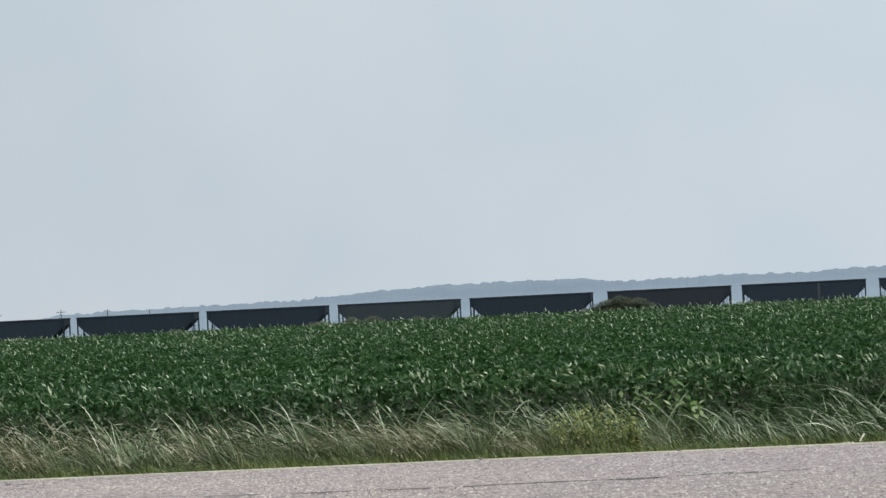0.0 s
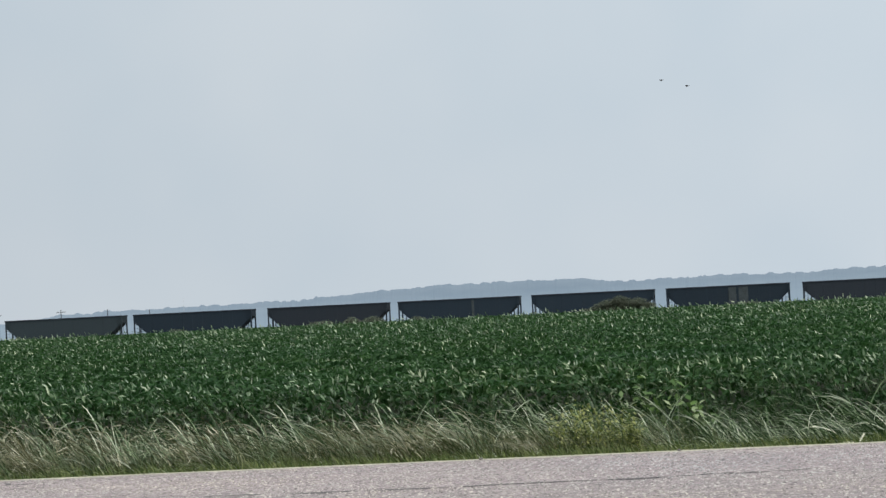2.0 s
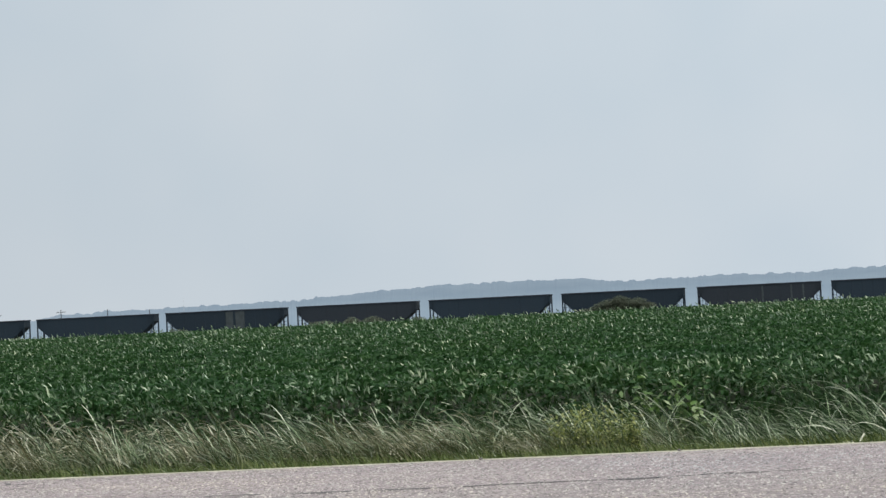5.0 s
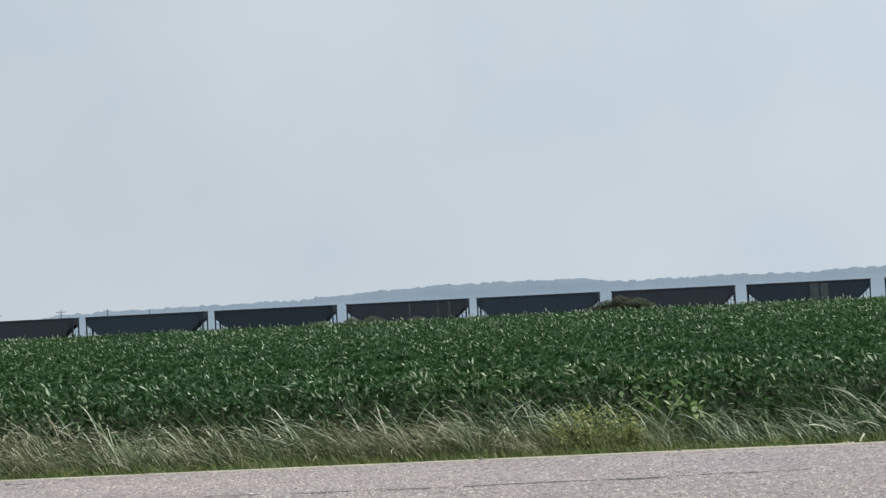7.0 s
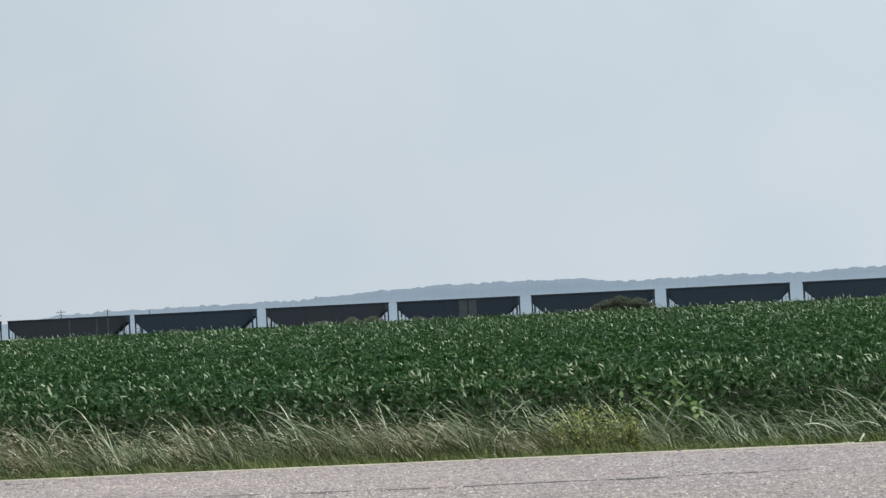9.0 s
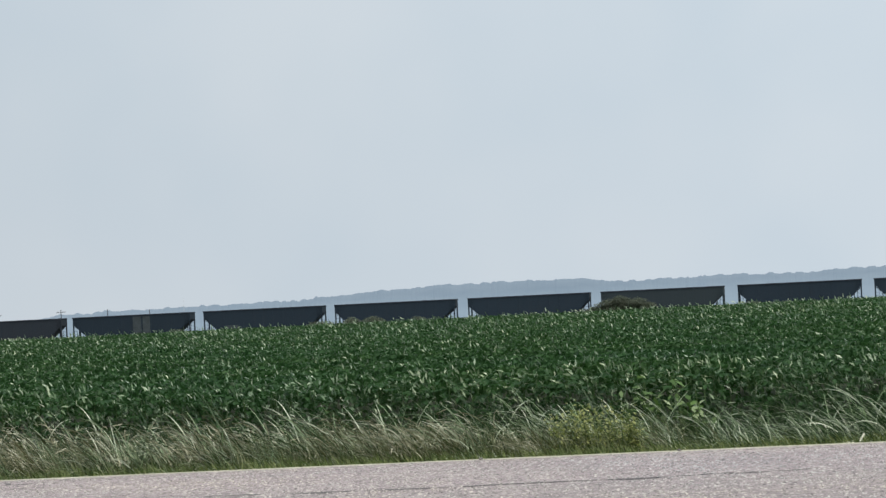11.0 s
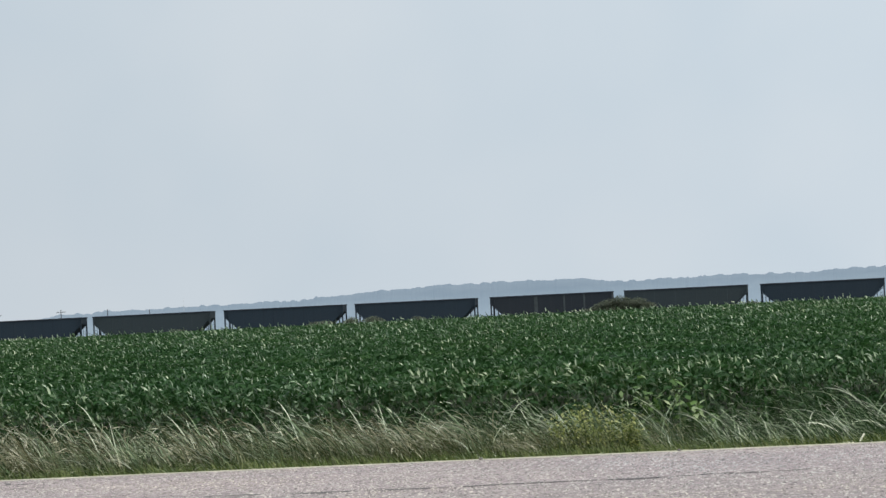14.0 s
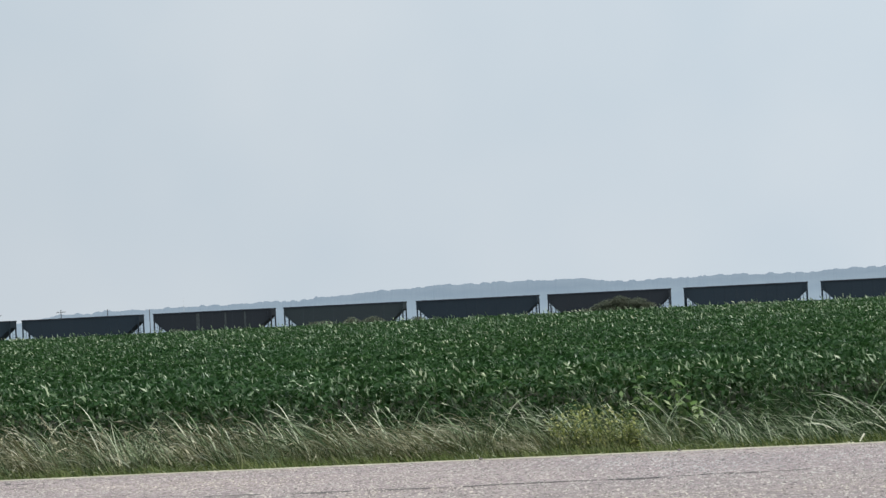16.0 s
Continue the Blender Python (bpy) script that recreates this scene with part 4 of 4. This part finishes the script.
build_weed(at(2.62, 38.95), 38.95, 1.2, 0.68, WEED_LEAF, 0.052, 30, 2300, "yellow-green bushy weed growing among the verge grass", 3)
build_weed(at(4.1, 40.6), 40.6, 0.75, 1.0, BROAD_LEAF, 0.135, 10, 150, "bright green broad-leaved weed in front of the crop", 4)
build_weed(at(3.35, 40.7), 40.7, 0.42, 1.0, BROAD_LEAF, 0.125, 6, 80, "small green broad-leaved weed in front of the crop", 9)
for ang, wide, tall, seed in ((2.62, 4.0, 2.7, 11), (2.80, 4.5, 3.3, 1), (2.99, 4.0, 3.8, 12), (3.17, 4.5, 4.0, 2), (3.35, 4.2, 3.6, 13), (3.50, 3.4, 2.9, 14), (-2.2, 4.5, 2.75, 3), (-1.7, 4.0, 2.8, 4), (-1.3, 3.5, 2.75, 15), (-0.5, 3.5, 2.5, 5), (-7.55, 2.2, 2.7, 6), (5.35, 3.2, 2.3, 7), (-4.7, 2.5, 2.45, 8)):
    build_shrub(at(ang, 380.0), 380.0, wide, tall, seed, "dull green low shrub growing beside the railway")
for ang, dist, tall, arm in ((-7.86, 1040, 14.2, True), (-6.74, 1150, 15.0, True), (-5.93, 1290, 15.3, False), (-5.2, 1450, 15.3, False)):
    build_pole(at(ang, dist), dist, tall, arm)


def build_mast():
    mast = new("radio_mast")
    tagged(mast, "thin pale radio mast far off in the haze", "radio mast")
    y = 3000.0
    mast.location = (at(-4.6, y), y, LOW_Z)
    for k in range(3):
        a = k * 2.094
        part("leg", rod((0.9 * math.cos(a), 0.9 * math.sin(a), -0.5), (0.15 * math.cos(a), 0.15 * math.sin(a), 33.0), 0.06, 5, 0.04), HAZED_STEEL, mast)
    for z in range(2, 33, 3):
        r = 0.9 - 0.75 * z / 34
        ring = [(r * math.cos(k * 2.094), r * math.sin(k * 2.094), z) for k in range(3)]
        bm = bmesh.new()
        for k in range(3):
            add_rod(bm, ring[k], ring[(k + 1) % 3], 0.03, 4)
        part("brace", bm, HAZED_STEEL, mast)


build_mast()


def build_bird():
    bird = new("bird")
    tagged(bird, "small dark bird flying with beating wings", "bird", "birds crossing the sky")
    bm = bmesh.new()
    bmesh.ops.create_uvsphere(bm, u_segments=10, v_segments=8, radius=0.045)
    for v in bm.verts:
        v.co.x *= 2.0
        if v.co.x > 0.05:
            v.co.z *= 0.5
    part("body", bm, FEATHER, bird)
    bm = bmesh.new()
    bmesh.ops.create_uvsphere(bm, u_segments=8, v_segments=6, radius=0.03)
    bmesh.ops.translate(bm, verts=bm.verts, vec=(-0.1, 0, 0.01))
    add_rod(bm, (-0.125, 0, 0.01), (-0.155, 0, 0.005), 0.008, 5, 0.001)
    part("head", bm, FEATHER, bird)
    tail = slab([(0.07, 0.0), (0.16, 0.012), (0.16, 0.0), (0.07, -0.015)], -0.03, 0.03)
    part("tail", tail, FEATHER, bird)
    wings = []
    for s in (-1, 1):
        bm = bmesh.new()
        pts = [(-0.05, 0.0), (-0.06, 0.09), (0.0, 0.2), (0.03, 0.1), (0.05, 0.0)]
        up = [bm.verts.new((x, s * y, 0.006)) for x, y in pts]
        down = [bm.verts.new((x, s * y, -0.006)) for x, y in pts]
        bm.faces.new(up)
        bm.faces.new(down[::-1])
        for i in range(5):
            j = (i + 1) % 5
            bm.faces.new((up[i], down[i], down[j], up[j]))
        bmesh.ops.recalc_face_normals(bm, faces=bm.faces)
        wing = part("wing", bm, FEATHER, bird)
        wing.location = (0, s * 0.03, 0.02)
        wings.append((wing, s))
    bird.scale = (0.85, 0.85, 0.85)
    return bird, wings


birds = [build_bird(), build_bird()]


def build_litter():
    ob = new("dry_stalk")
    tagged(ob, "pale dry broken stalk lying at the road's edge", "dry stalk")
    bm = bmesh.new()
    add_rod(bm, (0, 0, -0.02), (0.08, 0.03, 0.10), 0.01, 6, 0.014)
    part("stalk", bm, PALE_LITTER, ob)
    part("stalk", rod((-0.2, 0, 0.01), (-0.05, 0.02, 0.0), 0.009, 6, 0.008), PALE_LITTER, ob)
    y = 38.35
    ob.location = (at(7.08, y), y, ground_height(y) + 0.05)
    clod = new("clod")
    tagged(clod, "small dark clod of earth on the road margin", "clod")
    bm = bmesh.new()
    bmesh.ops.create_icosphere(bm, subdivisions=2, radius=0.027)
    for v in bm.verts:
        v.co *= 1 + 0.3 * noise.noise(v.co * 40)
        v.co.z *= 0.6
    part("lump", bm, TAR, clod)
    clod.location = (at(3.97, 37.95), 37.95, 0.012)
    c2 = copy_thing(clod, pose(at(0.48, 37.92), 37.92, 0.012))


build_litter()


# ---------------------------------------------------------------- what moves
TRAVEL = [(0, -48.80), (0.5, -58.73), (1, -69.44), (1.5, -79.35), (2, -90.03), (2.5, -100.74), (3, -110.58), (3.5, -121.26), (4, -131.10), (6.5, -182.38), (7, -193.06), (7.5, -202.93), (8, -214.42), (8.5, -223.47), (9, -234.98), (11.5, -285.11), (12, -295.85), (12.5, -305.68), (13, -316.37), (13.5, -326.29), (14, -337.01), (14.5, -347.65), (15, -357.62), (15.5, -368.35), (16, -378.23)]


FLIGHTS = [  # seconds, degrees to the right of and above the picture's middle
    [(1.5, 7.515, 3.308), (2.0, 3.843, 2.971), (2.5, 0.229, 2.704), (3.0, -3.041, 2.545), (3.5, -6.486, 2.515)],
    [(1.5, 8.03, 3.15), (2.0, 4.299, 2.871), (2.5, 0.607, 2.764), (3.0, -2.684, 2.704), (3.5, -6.113, 2.555)]]


def bird_rows(flight):
    """Flight towards the left 180 m away; before and after its turns it goes straight on."""
    dist, speed = 180.0, 6.95
    times, right, up = ([q[k] for q in flight] for k in range(3))
    turn = look(EYE, AIM, -LEAN).to_3x3()
    rows = []
    for t in [0.0, 0.5, 1.0] + times + [4.0, 4.5, 6.0, 8.0, 10.0, 12.0, 14.0, 16.0]:
        side = float(np.interp(t, times, right)) - speed * (min(0.0, t - times[0]) + max(0.0, t - times[-1]))
        rise = float(np.interp(t, times, up)) - 0.65 * min(0.0, t - times[0])
        way = turn @ Vector((radians(side), math.tan(radians(rise)), -1.0))
        rows.append((t, Matrix.Translation(Vector(EYE) + way * dist) @ pose(0, 0, 0, 0, 0, TURN)))
    return rows


def motions():
    for k, car in wagons.items():
        dx = START + sum(SPACING[:k - FIRST]) + HALF + 0.05
        lean = -math.degrees(math.atan(GRADE))
        walk(car, [(t, pose(s + dx, TRACK_Y, rail_z(s + dx), 0, lean, 0)) for t, s in TRAVEL])
    for (bird, wings), flight in zip(birds, FLIGHTS):
        walk(bird, bird_rows(flight))
        for wing, s in wings:
            rows = []
            for i, t in enumerate(np.arange(0, 16.01, 0.1)):
                rows.append((float(t), pose(0, s * 0.03, 0.02, s * (32 if i % 2 else -28), 0, 0)))
            walk(wing, rows)
    rng = np.random.default_rng(77)
    times = [0.5 * i for i in range(33)]
    for ob, m, tall in tufts:
        x = m.translation.x
        a, p, q = rng.uniform(2.0, 4.5) * (1.5 if tall else 1.0), rng.uniform(-0.6, 0.6), rng.uniform(0, 6.28)
        beat = 7.2 if tall else 3.9
        rows = []
        for t in ([0.2 * i for i in range(81)] if tall else times):
            gust = 0.7 + 0.5 * math.sin(0.55 * t + 0.25 * x)
            tilt = -a * gust * (0.6 + math.sin(beat * t + 0.9 * x + p) + 0.4 * math.sin(1.6 * beat * t + q))
            rows.append((t, Matrix.Translation(m.translation) @ pose(0, 0, 0, 0.8 * math.sin(2.1 * t + q), tilt - 8.0, 0) @ m.to_3x3().to_4x4()))
        walk(ob, rows)
    for ob in turned:
        p, q = rng.uniform(0, 6.28), rng.uniform(0, 6.28)
        rows = []
        for t in times:
            rows.append((t, pose(0.018 * math.sin(4.1 * t + p), 0.0, 0.010 * math.sin(3.0 * t + p) + 0.008 * math.sin(5.3 * t + q))))
        walk(ob, rows)
    for ob, m in bean_front:
        x = m.translation.x
        a, p, q = rng.uniform(0.8, 1.8), rng.uniform(-0.8, 0.8), rng.uniform(0, 6.28)
        rows = []
        for t in times:
            tilt = -a * (0.6 + math.sin(3.3 * t + 0.7 * x + p) + 0.5 * math.sin(5.7 * t + q))
            turn = 6 * a * math.sin(4.4 * t + q)
            rows.append((t, Matrix.Translation(m.translation) @ pose(0, 0, 0, rng.uniform(-0.6, 0.6), tilt, turn) @ m.to_3x3().to_4x4()))
        walk(ob, rows)


motions()
